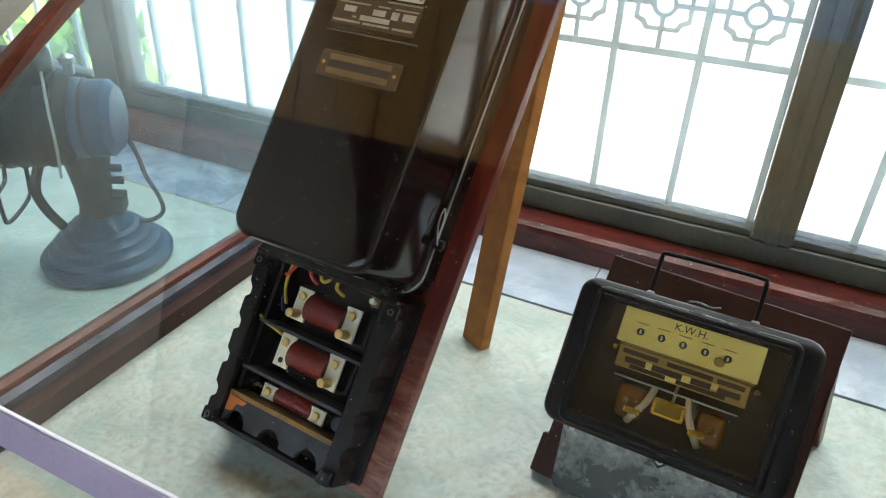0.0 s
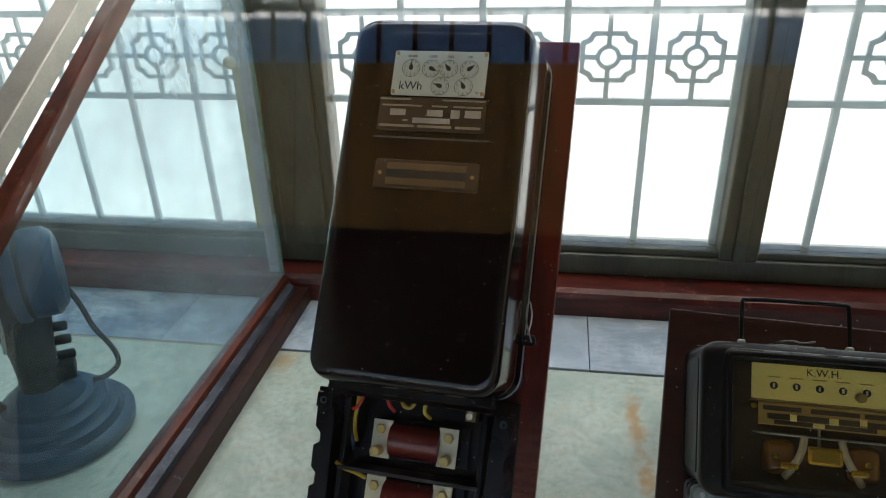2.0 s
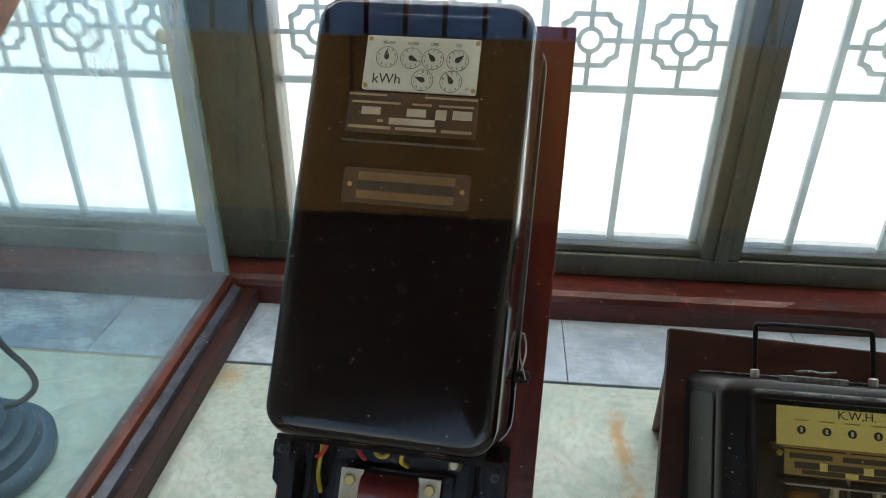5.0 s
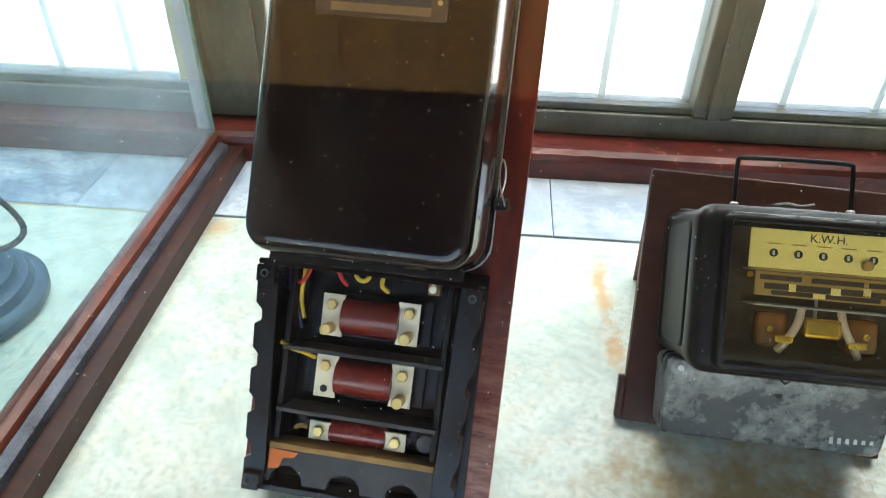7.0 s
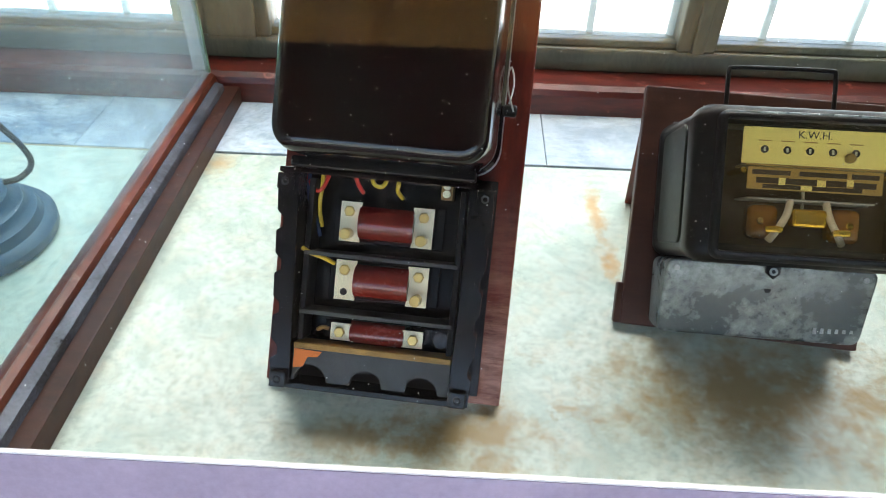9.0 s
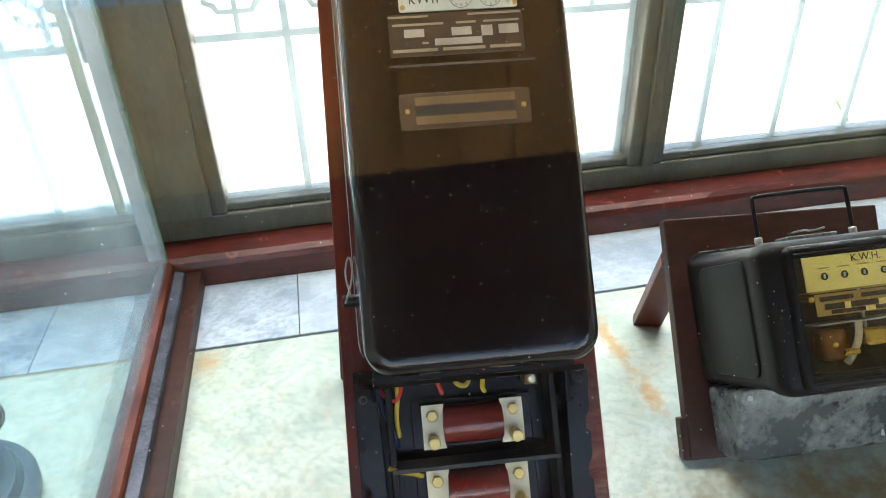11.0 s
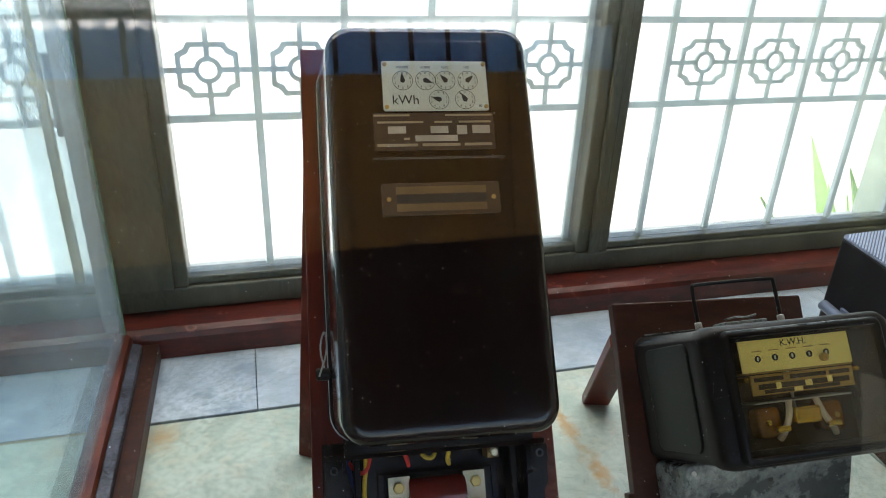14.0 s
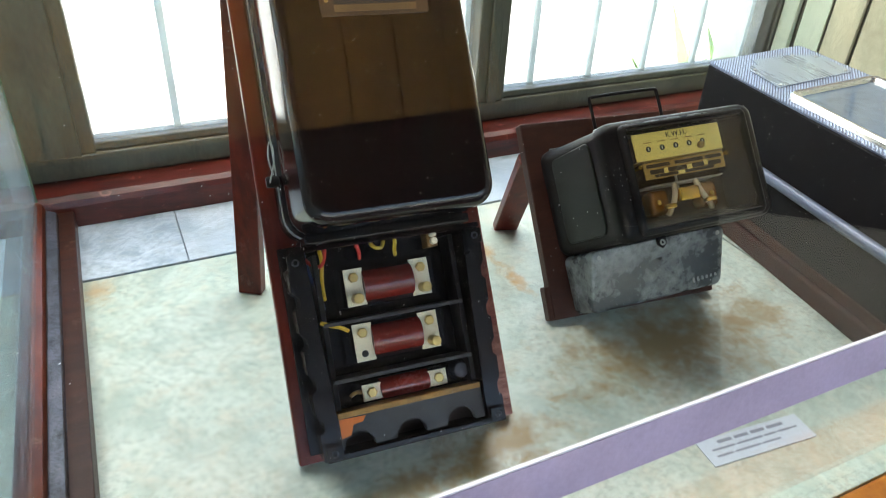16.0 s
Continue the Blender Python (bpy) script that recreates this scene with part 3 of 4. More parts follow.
part("channel", loft([[(x, y, z) for x, z in chan] for y in (LEDGE_FRONT + 0.02, 0.150)]), M_CHANNEL, base_rail, "tarnished shiny metal glazing channel")
side_outline = [(-0.690, 0.054), (0.160, 0.054), (0.160, 0.81), (-0.690, 0.290)]
side = bmesh.new()
loft([[(x, y, z) for y, z in side_outline] for x in (-0.0470, -0.0430)], side)
side_pane = part("side_pane", side, M_DUSTY_GLARE, case, "dusty partition glass with glare haze painted in")
side_pane.visible_shadow = False
part("glass_edge", box(-0.0490, -0.0410, 0.1605, 0.1645, 0.056, 0.81, 0.001), M_EDGE, case, "green glass edge")
part("corner_post", box(-0.074, -0.052, 0.168, 0.186, 0.056, 0.83, 0.003), M_POST, case, "pinkish-grey slim corner post")
slope = math.degrees(math.atan2(0.61, 1.0))


def sloped(x0, x1, low, high, material, name, label):
    """A bar that runs up the slope, between two heights over the pane's line."""
    m = pose(0, -0.70, 0.280, slope, 0, 0)
    made = box(x0, x1, 0.0, 1.02, low, high, 0.002)
    bmesh.ops.transform(made, matrix=m, verts=made.verts[:])
    return part(name, made, material, case, label)


sloped(-0.046, -0.028, -0.010, 0.012, M_RAIL, "top_rail", "brown wooden sloping rail")
sloped(-0.052, -0.024, 0.034, 0.058, M_ALU, "cover_strip", "dull yellowish aluminium cover strip")
pane_made = box(-0.022, WX1 - 0.02, -0.0242, 1.05, 0.0, 0.005)
bmesh.ops.transform(pane_made, matrix=pose(0, -0.6945, 0.265, 34.5, 0, 0), verts=pane_made.verts[:])
top_pane = part("top_pane", pane_made, M_CLEAR, case, "clear sloping top glass")
top_pane.visible_shadow = False
front_pane = part("front_pane", box(-0.02, WX1 - 0.02, -0.6985, -0.6955, 0.0, 0.2265), M_CLEAR, case, "clear upright front glass")
front_pane.visible_shadow = False
strip = [(-0.694, 0.228), (-0.690, 0.226), (-0.697, 0.188), (-0.7015, 0.190)]
band = part("front_strip", loft([[(x, y - 0.0075, z) for y, z in strip] for x in (-1.5, WX1 - 0.01)]), M_BAND, case, "lavender anodised strip across the front glass")
part("strip_edge", box(-1.5, WX1 - 0.01, -0.7015, -0.6985, 0.2285, 0.2305, 0.0006), M_BAND_EDGE, band, "pale upper edge of the strip")
part("front_sill", box(WX0, WX1, LEDGE_FRONT - 0.045, LEDGE_FRONT - 0.0005, -0.028, 0.004, 0.004), M_ORANGE, case, "orange-brown wooden front edge")


# ---- the large three-phase meter on its leaning board ----
def easel(name, m, label, left, right, height, thick, material, taper_left=0.0, taper_right=0.0):
    """A leaning board whose sides may run in or out towards the top."""
    b = thing(name, m, label, "easel board")
    made = prism([(left, 0), (right, 0), (right + taper_right, height), (left + taper_left, height)], -thick, 0)
    bmesh.ops.bevel(made, geom=made.edges[:], offset=0.002, segments=2, affect="EDGES", profile=0.5)
    part("board", made, material, b)
    return b


BIG = pose(0.317, -0.469, 0.0112, 53.4, 0, -5)
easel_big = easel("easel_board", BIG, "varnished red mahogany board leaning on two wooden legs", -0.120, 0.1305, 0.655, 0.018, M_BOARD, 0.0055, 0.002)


def leg(board, top, foot, w, d, material, label):
    """A prop leg from behind the board, given in the board's own space, down to the ledge."""
    a, b = Vector(top), Vector(foot)
    back = board.matrix_world.inverted()
    a, b = board.matrix_world @ a, b
    way = b - a
    q = way.to_track_quat("Z", "X").to_matrix().to_4x4()
    made = box(-d / 2, d / 2, -w / 2, w / 2, 0, way.length, 0.002)
    bmesh.ops.transform(made, matrix=Matrix.Translation(a) @ q, verts=made.verts[:])
    for v in made.verts:
        if v.co.z < 0.016:
            v.co.z = max(v.co.z, 0.0002)
    bmesh.ops.transform(made, matrix=back, verts=made.verts[:])
    return part("prop_leg", made, material, board, label)


leg(easel_big, (0.105, 0.640, -0.030), (0.421, -0.143, 0.0), 0.044, 0.020, M_ORANGE, "pale orange wooden prop leg")
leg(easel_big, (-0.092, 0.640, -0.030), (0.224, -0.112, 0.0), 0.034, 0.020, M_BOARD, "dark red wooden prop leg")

big = thing("electricity_meter", BIG, "large old brown-black bakelite electricity meter with open terminal box", "electricity meter")
CU0, CU1, CV0, CV1 = -0.094, 0.102, 0.2375, 0.614
part("back_plate", shell(CU0 - 0.006, CU1 + 0.004, CV0 - 0.002, CV1 + 0.012, 0.026, 0.001, 0.024, 0.004), M_TERMINAL, big, "black cast back plate", True)
rings = [rounded(CU0 - 0.004, CU1 + 0.004, CV0 - 0.003, CV1 + 0.008, 0.028, 0.0245), rounded(CU0 - 0.004, CU1 + 0.004, CV0 - 0.003, CV1 + 0.008, 0.028, 0.036),
         rounded(CU0 - 0.001, CU1 + 0.001, CV0 - 0.001, CV1 + 0.004, 0.026, 0.039), rounded(CU0 - 0.001, CU1 + 0.001, CV0 - 0.001, CV1 + 0.002, 0.025, 0.085)]
fil = 0.013
for k in range(7):
    a = radians(90 * k / 6)
    rings.append(rounded(CU0 + 0.004, CU1 - 0.004, CV0 - 0.001, CV1 - 0.004, 0.024, 0.142 - fil + fil * math.sin(a), fil * (1 - math.cos(a))))
cover = loft(rings)
cover_ob = part("cover", cover, M_BAKELITE, big, "glossy brown-black bakelite cover", True)
# Steel line stands in for the bright highlight along the cover lip
part("rim_highlight", loft([rounded(CU0 - 0.005, CU1 + 0.005, CV0 - 0.004, CV1 + 0.009, 0.028, z, i) for z, i in ((0.029, 0.0), (0.0325, 0.0), (0.0325, 0.003), (0.029, 0.003))], closed=True), M_STEEL, cover_ob, "thin metal rim standing in for the cover edge highlight", True)
part("dial_surround", shell(-0.052, 0.068, 0.478, 0.592, 0.010, 0.1415, 0.1440, 0.002), M_BAKELITE, cover_ob, "raised panel round the dials", True)

# dial plate with six pointer dials
DP = 0.1442
plate = part("dial_plate", shell(-0.0405, 0.0550, 0.5235, 0.5705, 0.002, DP - 0.0006, DP + 0.0016, 0.0006), M_WHITE, big, "white dial plate with six pointer dials")
for x in (-0.0375, 0.0525):
    for y in (0.5267, 0.5673):
        part("screw", rod((x, y, DP + 0.001), (x, y, DP + 0.0032), 0.0020, 12, None, 0.0005), M_OCHRE, plate)
ZT = DP + 0.0018
lettering("kWh", 0.0122, -0.0205, 0.5330, ZT, M_INK, plate)
for n, (x, y, angle) in enumerate(((-0.0222, 0.5518, 95), (-0.0015, 0.5518, -25), (0.0165, 0.5518, 130), (0.0372, 0.5518, 40), (0.0096, 0.5335, 160), (0.0335, 0.5335, 120))):
    dial = part("dial_ring", ring(x, y, 0.0088, 0.0092, ZT - 0.0001, ZT + 0.0002, 36), M_INK, plate)
    for k in range(10):
        a = radians(90 - 36 * k * (1 if n % 2 else -1))
        lettering(str(k), 0.0029, x + 0.0071 * math.cos(a), y + 0.0071 * math.sin(a), ZT, M_INK, dial, "numeral")
    a = radians(angle)
    hand = prism([(0.0068, 0), (0.0018, 0.0019), (-0.0010, 0.0022), (-0.0026, 0), (-0.0010, -0.0022), (0.0018, -0.0019)], 0, 0.0006)
    bmesh.ops.transform(hand, matrix=pose(x, y, ZT + 0.0004, 0, 0, angle), verts=hand.verts[:])
    part("pointer", hand, M_INK, dial)
for words, x in (("100,000", -0.0222), ("10,000", -0.0015), ("1000", 0.0168), ("100", 0.0365)):
    lettering(words, 0.0036, x, 0.5645, ZT, M_INK, plate)
lettering("10", 0.0036, 0.0470, 0.5275, ZT, M_INK, plate)

# nameplate with worn lines of print
name_plate = part("nameplate", box(-0.050, 0.058, 0.487, 0.5215, DP - 0.0005, DP + 0.0010, 0.0004), M_NAMEPLATE, big, "dark brown nameplate with worn print and pale fields")
for x0, x1, y0, y1 in ((-0.050, -0.018, 0.5183, 0.5200), (0.014, 0.057, 0.5183, 0.5200), (-0.047, -0.006, 0.5118, 0.5136), (0.004, 0.020, 0.5118, 0.5136),
                       (0.026, 0.055, 0.5118, 0.5136), (-0.048, -0.012, 0.4903, 0.4928), (-0.008, 0.026, 0.4903, 0.4928), (0.030, 0.055, 0.4903, 0.4928), (-0.024, -0.019, 0.4963, 0.4983)):
    part("print_bar", box(x0, x1, y0, y1, DP + 0.0010, DP + 0.0013), M_LETTER, name_plate)
for x0, x1, y0, y1 in ((-0.038, -0.022, 0.5023, 0.5088), (0.000, 0.016, 0.5023, 0.5088), (0.024, 0.033, 0.5008, 0.5093), (0.038, 0.054, 0.5018, 0.5093), (-0.014, 0.024, 0.4948, 0.5003)):
    part("pale_field", box(x0, x1, y0, y1, DP + 0.0010, DP + 0.0014), M_FIELD, name_plate, "pale stamped field")
part("ledge_line", box(-0.052, 0.066, 0.4790, 0.4805, 0.1438, 0.1452), M_FIBRE, big, "thin ledge under the nameplate")

# disc window
window = part("disc_window", shell(-0.0465, 0.0585, 0.4285, 0.4575, 0.003, 0.1412, 0.1436, 0.001), M_NAMEPLATE, big, "narrow disc window in a brown frame")
for y0, y1 in ((0.4475, 0.4540), (0.4320, 0.4385)):
    part("scale", box(-0.034, 0.046, y0, y1, 0.1436, 0.1443, 0.0002), M_SCALE, window, "dull brass scale")
part("slot", box(-0.034, 0.046, 0.4395, 0.4465, 0.1436, 0.1438), M_INK, window)
for x in (-0.0405, 0.0525):
    part("screw", rod((x, 0.443, 0.1434), (x, 0.443, 0.1452), 0.0020, 14, None, 0.0006), M_OCHRE, window, "dull brass screw")
# side clips and sealing wire
for x, s in ((CU1 + 0.002, 1), (CU0 - 0.002, -1)):
    clip = part("side_clip", rod((x, 0.300, 0.034), (x + s * 0.014, 0.300, 0.034), 0.0060, 16, None, 0.0015), M_BLACKTIN, big, "small round side clip")
    part("seal_wire", tube([(x + s * 0.006, 0.306, 0.040), (x + s * 0.010, 0.325, 0.046), (x + s * 0.004, 0.345, 0.044), (x + s * 0.002, 0.322, 0.044), (x + s * 0.011, 0.298, 0.044)], 0.0009, 6), M_STEEL, clip, "twisted sealing wire")

# open terminal box below the cover
TU0, TU1, TV0, TV1 = -0.099, 0.099, 0.010, 0.222
tbox = part("terminal_box", box(TU0 - 0.009, TU1 + 0.008, TV0, TV1 + 0.010, 0.001, 0.008, 0.001), M_TERMINAL, big, "black moulded terminal box with its lid off")
for s, x in ((-1, TU0), (1, TU1)):
    outline, notch = [(x, TV0)], 0.0065 if s < 0 else 0.004
    y = TV0
    for k in range(5):
        h = (TV1 - TV0) / 5
        outline += [(x, y + h * 0.10), (x, y + h * 0.62), (x - s * notch, y + h * 0.72), (x - s * notch, y + h * 0.94)]
        y += h
    outline += [(x, TV1), (x - s * 0.020, TV1), (x - s * 0.020, TV0)]
    outline = [(px + s * 0.007 * (py - TV0) / (TV1 - TV0), py) for px, py in outline]
    part("side_wall", prism(outline, 0.008, 0.053), M_TERMINAL, tbox, "notched side wall")
    part("inner_wall", box(min(x - s * 0.0205, x - s * 0.0265), max(x - s * 0.0205, x - s * 0.0265), TV0 + 0.045, TV1 - 0.004, 0.008, 0.040, 0.001), M_BLACKTIN, tbox)
    for y, top in ((TV0 + 0.008, 0.061), (TV1 - 0.010, 0.060)):
        lx = x - s * 0.010 + (s * 0.008 if y > 0.1 else 0)
        lug = part("lug", box(lx - 0.008, lx + 0.008, y - 0.008, y + 0.008, 0.0532, top, 0.0012), M_TERMINAL, tbox, "square corner lug")
        part("lug_hole", ring(lx, y, 0.0022, 0.0040, top, top + 0.0006, 16), M_FIBRE, lug)
part("top_shelf", box(TU0 - 0.003, TU1 + 0.003, TV1 - 0.001, TV1 + 0.004, 0.008, 0.064, 0.001), M_BAKELITE, tbox, "thin upper lip")
part("upper_block", box(TU0 + 0.012, TU1 - 0.012, TV1 + 0.0045, CV0 - 0.001, 0.008, 0.080, 0.002), M_TERMINAL, tbox)
for v in (0.144, 0.085):
    part("separator", box(-0.077, 0.076, v - 0.0020, v + 0.0020, 0.008, 0.046, 0.0006), M_FIBRE, tbox, "thin grey fibre separator")
arch = [(TU0 + 0.020, 0.050), (TU0 + 0.020, 0.016)]
for c in (-0.060, -0.004, 0.052):
    for k in range(9):
        a = radians(180 - 22.5 * k)
        arch.append((c + 0.0165 * math.cos(a), 0.016 + 0.0165 * math.sin(a)))
arch += [(TU1 - 0.020, 0.016), (TU1 - 0.020, 0.050)]
cable_bar = part("cable_bar", prism(arch, 0.036, 0.046), M_FIBRE, tbox, "front bar with three half-round cable holes")
part("bar_top", box(TU0 + 0.020, TU1 - 0.020, 0.0480, 0.0540, 0.020, 0.0475, 0.001), M_MECH, cable_bar, "dusty brown top edge")
part("bottom_lip", box(TU0 + 0.014, TU1 - 0.014, TV0 - 0.003, TV0 + 0.003, 0.008, 0.048, 0.001), M_TERMINAL, tbox)
# Black sheet drawn in place of the shade behind the cable holes
part("cable_hole_shade", box(TU0 + 0.020, TU1 - 0.020, TV0 + 0.001, 0.048, 0.0085, 0.014), M_INK, tbox)
part("paint_daub", prism([(-0.078, 0.0475), (-0.050, 0.0465), (-0.054, 0.041), (-0.064, 0.040), (-0.068, 0.030), (-0.078, 0.028)], 0.0462, 0.0470), M_PAINT, cable_bar, "daub of orange paint")

for row, v in enumerate((0.178, 0.119, 0.066)):
    half = (0.0200, 0.0200, 0.0085)[row]
    coil = part("current_coil", rod((-0.027, v, 0.022), (0.028, v, 0.022), (0.0180, 0.0175, 0.0120)[row], 28), M_COIL, tbox, "dark red tubular link between tinned lugs", True)
    part("coil_bed", box(-0.056, 0.058, v - half - 0.002, v + half + 0.002, 0.008, 0.0180, 0.001), M_TERMINAL, tbox)
    for s, x0, x1 in ((-1, -0.0465, -0.0255), (1, 0.0265, 0.0475)):
        lugp = bmesh.new()
        inner = x1 if s < 0 else x0
        outer_x = x0 if s < 0 else x1
        bite = -s * 0.0015
        pts = [(outer_x, v - half), (outer_x, v + half), (inner, v + half), (inner - bite, v + half * 0.6), (inner - bite * 1.4, v), (inner - bite, v - half * 0.6), (inner, v - half)]
        prism(pts, 0.0285, 0.0318, lugp)
        lug = part("lug_plate", lugp, M_TIN, coil, "pale tinned lug plate")
        cx = (x0 + x1) / 2 + s * 0.001
        for i, vv in enumerate((v + half * 0.52, v - half * 0.60) if row < 2 else (v,)):
            if row == 1 and s < 0 and i == 1:
                part("bolt_hole", rod((cx, vv, 0.0316), (cx, vv, 0.0322), 0.0036, 16), M_INK, lug, "empty bolt hole")
                continue
            high = 0.037 if i == 0 else 0.050
            part("bolt", rod((cx, vv, 0.0318), (cx, vv, high), 0.0056, 6 if i == 0 else 14, None, 0.0010), M_BRASS, lug, "brass bolt")

wires = ((M_RED, [(-0.088, 0.222, 0.020), (-0.075, 0.205, 0.034), (-0.066, 0.206, 0.036), (-0.060, 0.228, 0.030)], "red"), (M_YELLOW, [(-0.070, 0.231, 0.026), (-0.066, 0.214, 0.036), (-0.070, 0.190, 0.030), (-0.068, 0.170, 0.018)], "yellow"),
         (M_BLUE, [(-0.084, 0.228, 0.022), (-0.082, 0.200, 0.030), (-0.074, 0.180, 0.026), (-0.070, 0.160, 0.016)], "dark blue"), (M_RED, [(-0.034, 0.231, 0.040), (-0.031, 0.222, 0.046), (-0.028, 0.214, 0.044), (-0.026, 0.208, 0.030)], "red"),
         (M_YELLOW, [(-0.016, 0.231, 0.040), (-0.014, 0.216, 0.047), (-0.002, 0.214, 0.047), (0.000, 0.231, 0.040)], "yellow"), (M_YELLOW, [(0.010, 0.231, 0.042), (0.012, 0.220, 0.046), (0.010, 0.212, 0.044), (0.014, 0.206, 0.028)], "yellow"),
         (M_YELLOW, [(-0.080, 0.148, 0.042), (-0.070, 0.143, 0.043), (-0.060, 0.140, 0.036), (-0.050, 0.134, 0.026)], "yellow"), (M_MECH, [(-0.060, 0.066, 0.032), (-0.054, 0.070, 0.034), (-0.048, 0.068, 0.033)], "brown"))
for material, pts, tone in wires:
    part("wire", tube(pts, 0.0022, 8), material, tbox, tone + " insulated wire end", True)
for x, y in ((0.058, 0.214), (0.058, 0.222)):
    part("small_screw", rod((x, y, 0.030), (x, y, 0.039), 0.0038, 12, None, 0.0008), M_TIN, tbox, "small pale screw")
part("screw_bracket", box(0.052, 0.064, 0.208, 0.228, 0.008, 0.030, 0.001), M_MECH, tbox)
part("wax_blob", turned([(0.001, 0.034), (0.008, 0.031), (0.012, 0.022), (0.0135, 0.008)], None, 20, pose(0.066, 0.068, 0.0)), M_CHANNEL, tbox, "blob of grey sealing compound", True)


# ---- the small meter on its leaning board ----
SMALL = pose(0.724, -0.364, 0.0115, 51.6, 0, -6)
easel_small = easel("easel_board", SMALL, "dark brown wooden board leaning on wooden props", -0.134, 0.131, 0.281, 0.018, M_BROWN)
part("plinth", box(-0.141, 0.134, 0.0, 0.048, -0.0185, -0.002, 0.002), M_BROWN, easel_small, "wider brown wooden foot")
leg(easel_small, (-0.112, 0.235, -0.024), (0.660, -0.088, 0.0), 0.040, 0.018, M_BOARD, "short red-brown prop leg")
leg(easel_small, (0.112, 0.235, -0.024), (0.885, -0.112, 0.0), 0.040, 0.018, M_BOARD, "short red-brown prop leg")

small = thing("electricity_meter", SMALL @ pose(0, 0.15, 0) @ pose(0, 0, 0, 0, 0, 2.4) @ pose(0, -0.15, 0), "small black japanned steel electricity meter with yellowed glass front", "electricity meter")
case_rings = [(0.001, 0.0), (0.012, 0.0), (0.014, 0.0015), (0.146, 0.002), (0.149, -0.001), (0.165, -0.001), (0.171, 0.002), (0.1745, 0.008), (0.1750, 0.0185)]
rear = loft([rounded(-0.110, 0.111, 0.089, 0.241, 0.016, z, i) for z, i in case_rings], caps=False)
for v in rear.verts:
    v.co.y -= 0.0075 * max(0.0, v.co.z - 0.02) / 0.155 * (v.co.y - 0.089) / 0.152
part("rear_case", rear, M_BLACKTIN, small, "deep black case with rounded corners", True)
for side_sign in (-1, 1):
    panel = shell(0.104, 0.222, 0.030, 0.134, 0.012, 0.0, 0.0022, 0.0018)
    bmesh.ops.transform(panel, matrix=Matrix(((0, 0, side_sign, side_sign * 0.1082), (1, 0, 0, 0), (0, 1, 0, 0), (0, 0, 0, 1))), verts=panel.verts[:])
    part("side_panel", panel, M_PANEL, small, "raised side panel", True)
F0, F1, G0, G1 = -0.0905, 0.0925, 0.0935, 0.2265
hood_rings = [(0.1745, -0.002), (0.1790, -0.001), (0.1815, 0.001), (0.1825, 0.003), (0.1825, 0.0055), (0.1790, 0.0065), (0.119, 0.0065)]
part("front_frame", loft([rounded(F0, F1, G0, G1, 0.008, z, i) for z, i in hood_rings], caps=False), M_BLACKTIN, small, "black bezel round the glass", True)
# Thin pale tubes stand in for highlights along the worn edges
part("worn_highlight", tube([(F0 + 0.004, G1 - 0.0004, 0.1800), (0.0, G1 + 0.0006, 0.1804), (F1 - 0.004, G1 - 0.0004, 0.1800)], 0.0011, 8), M_GREYTIN, small, "worn upper edge with its highlight built as a thin line", True)
part("worn_highlight", tube([(-0.098, 0.2418, 0.013), (0.0, 0.2424, 0.0132), (0.100, 0.2418, 0.013)], 0.0010, 8), M_GREYTIN, small, "worn case flange with its highlight built as a thin line", True)
pane_ob = part("front_glass", shell(F0 + 0.0060, F1 - 0.0060, G0 + 0.0060, G1 - 0.0060, 0.005, 0.1760, 0.1780, 0.0005), M_SMOKE, small, "yellowed dusty meter glass")
pane_ob.visible_shadow = False
part("inner_back", box(F0 + 0.006, F1 - 0.006, G0 + 0.006, G1 - 0.006, 0.1150, 0.1190), M_DARKMECH, small, "brown inside of the case")
dialp = part("dial", box(-0.064, 0.066, 0.183, 0.2172, 0.1585, 0.160, 0.0006), M_DIAL, small, "aged yellow register dial")
lettering("K.W.H.", 0.0100, 0.000, 0.2110, 0.1602, M_INK, dialp)
for k in range(5):
    x = -0.044 + 0.0202 * k
    part("figure_window", rod((x, 0.1965, 0.1599), (x, 0.1965, 0.1604), 0.0036, 16), M_INK, dialp, "round figure window")
    part("figure", box(x - 0.0010, x + 0.0010, 0.1945, 0.1985, 0.1604, 0.1606), M_WHITE, dialp)
    part("print_bar", box(x - 0.006, x + 0.006, 0.2040, 0.2052, 0.160, 0.1603), M_OCHRE, dialp)
part("seal_stud", rod((0.031, 0.1915, 0.160), (0.031, 0.1915, 0.166), 0.0045, 16, None, 0.001), M_OCHRE, dialp, "dull brass stud")
rating = part("rating_plate", box(-0.058, 0.062, 0.1590, 0.1800, 0.1600, 0.1616, 0.0006), M_OCHRE, small, "smeared rating plate with pale fields")
for x0, x1, y0, y1 in ((-0.054, -0.020, 0.1735, 0.1765), (-0.012, 0.030, 0.1735, 0.1765), (0.034, 0.058, 0.1735, 0.1765), (-0.050, -0.030, 0.1655, 0.1695), (-0.024, 0.004, 0.1655, 0.1695),
                       (0.012, 0.030, 0.1655, 0.1695), (0.036, 0.056, 0.1650, 0.1690), (-0.044, -0.010, 0.1610, 0.1635), (0.000, 0.044, 0.1610, 0.1635)):
    part("print_bar", box(x0, x1, y0 - 0.0007, y1 + 0.0007, 0.1616, 0.1620), M_NAMEPLATE, rating)
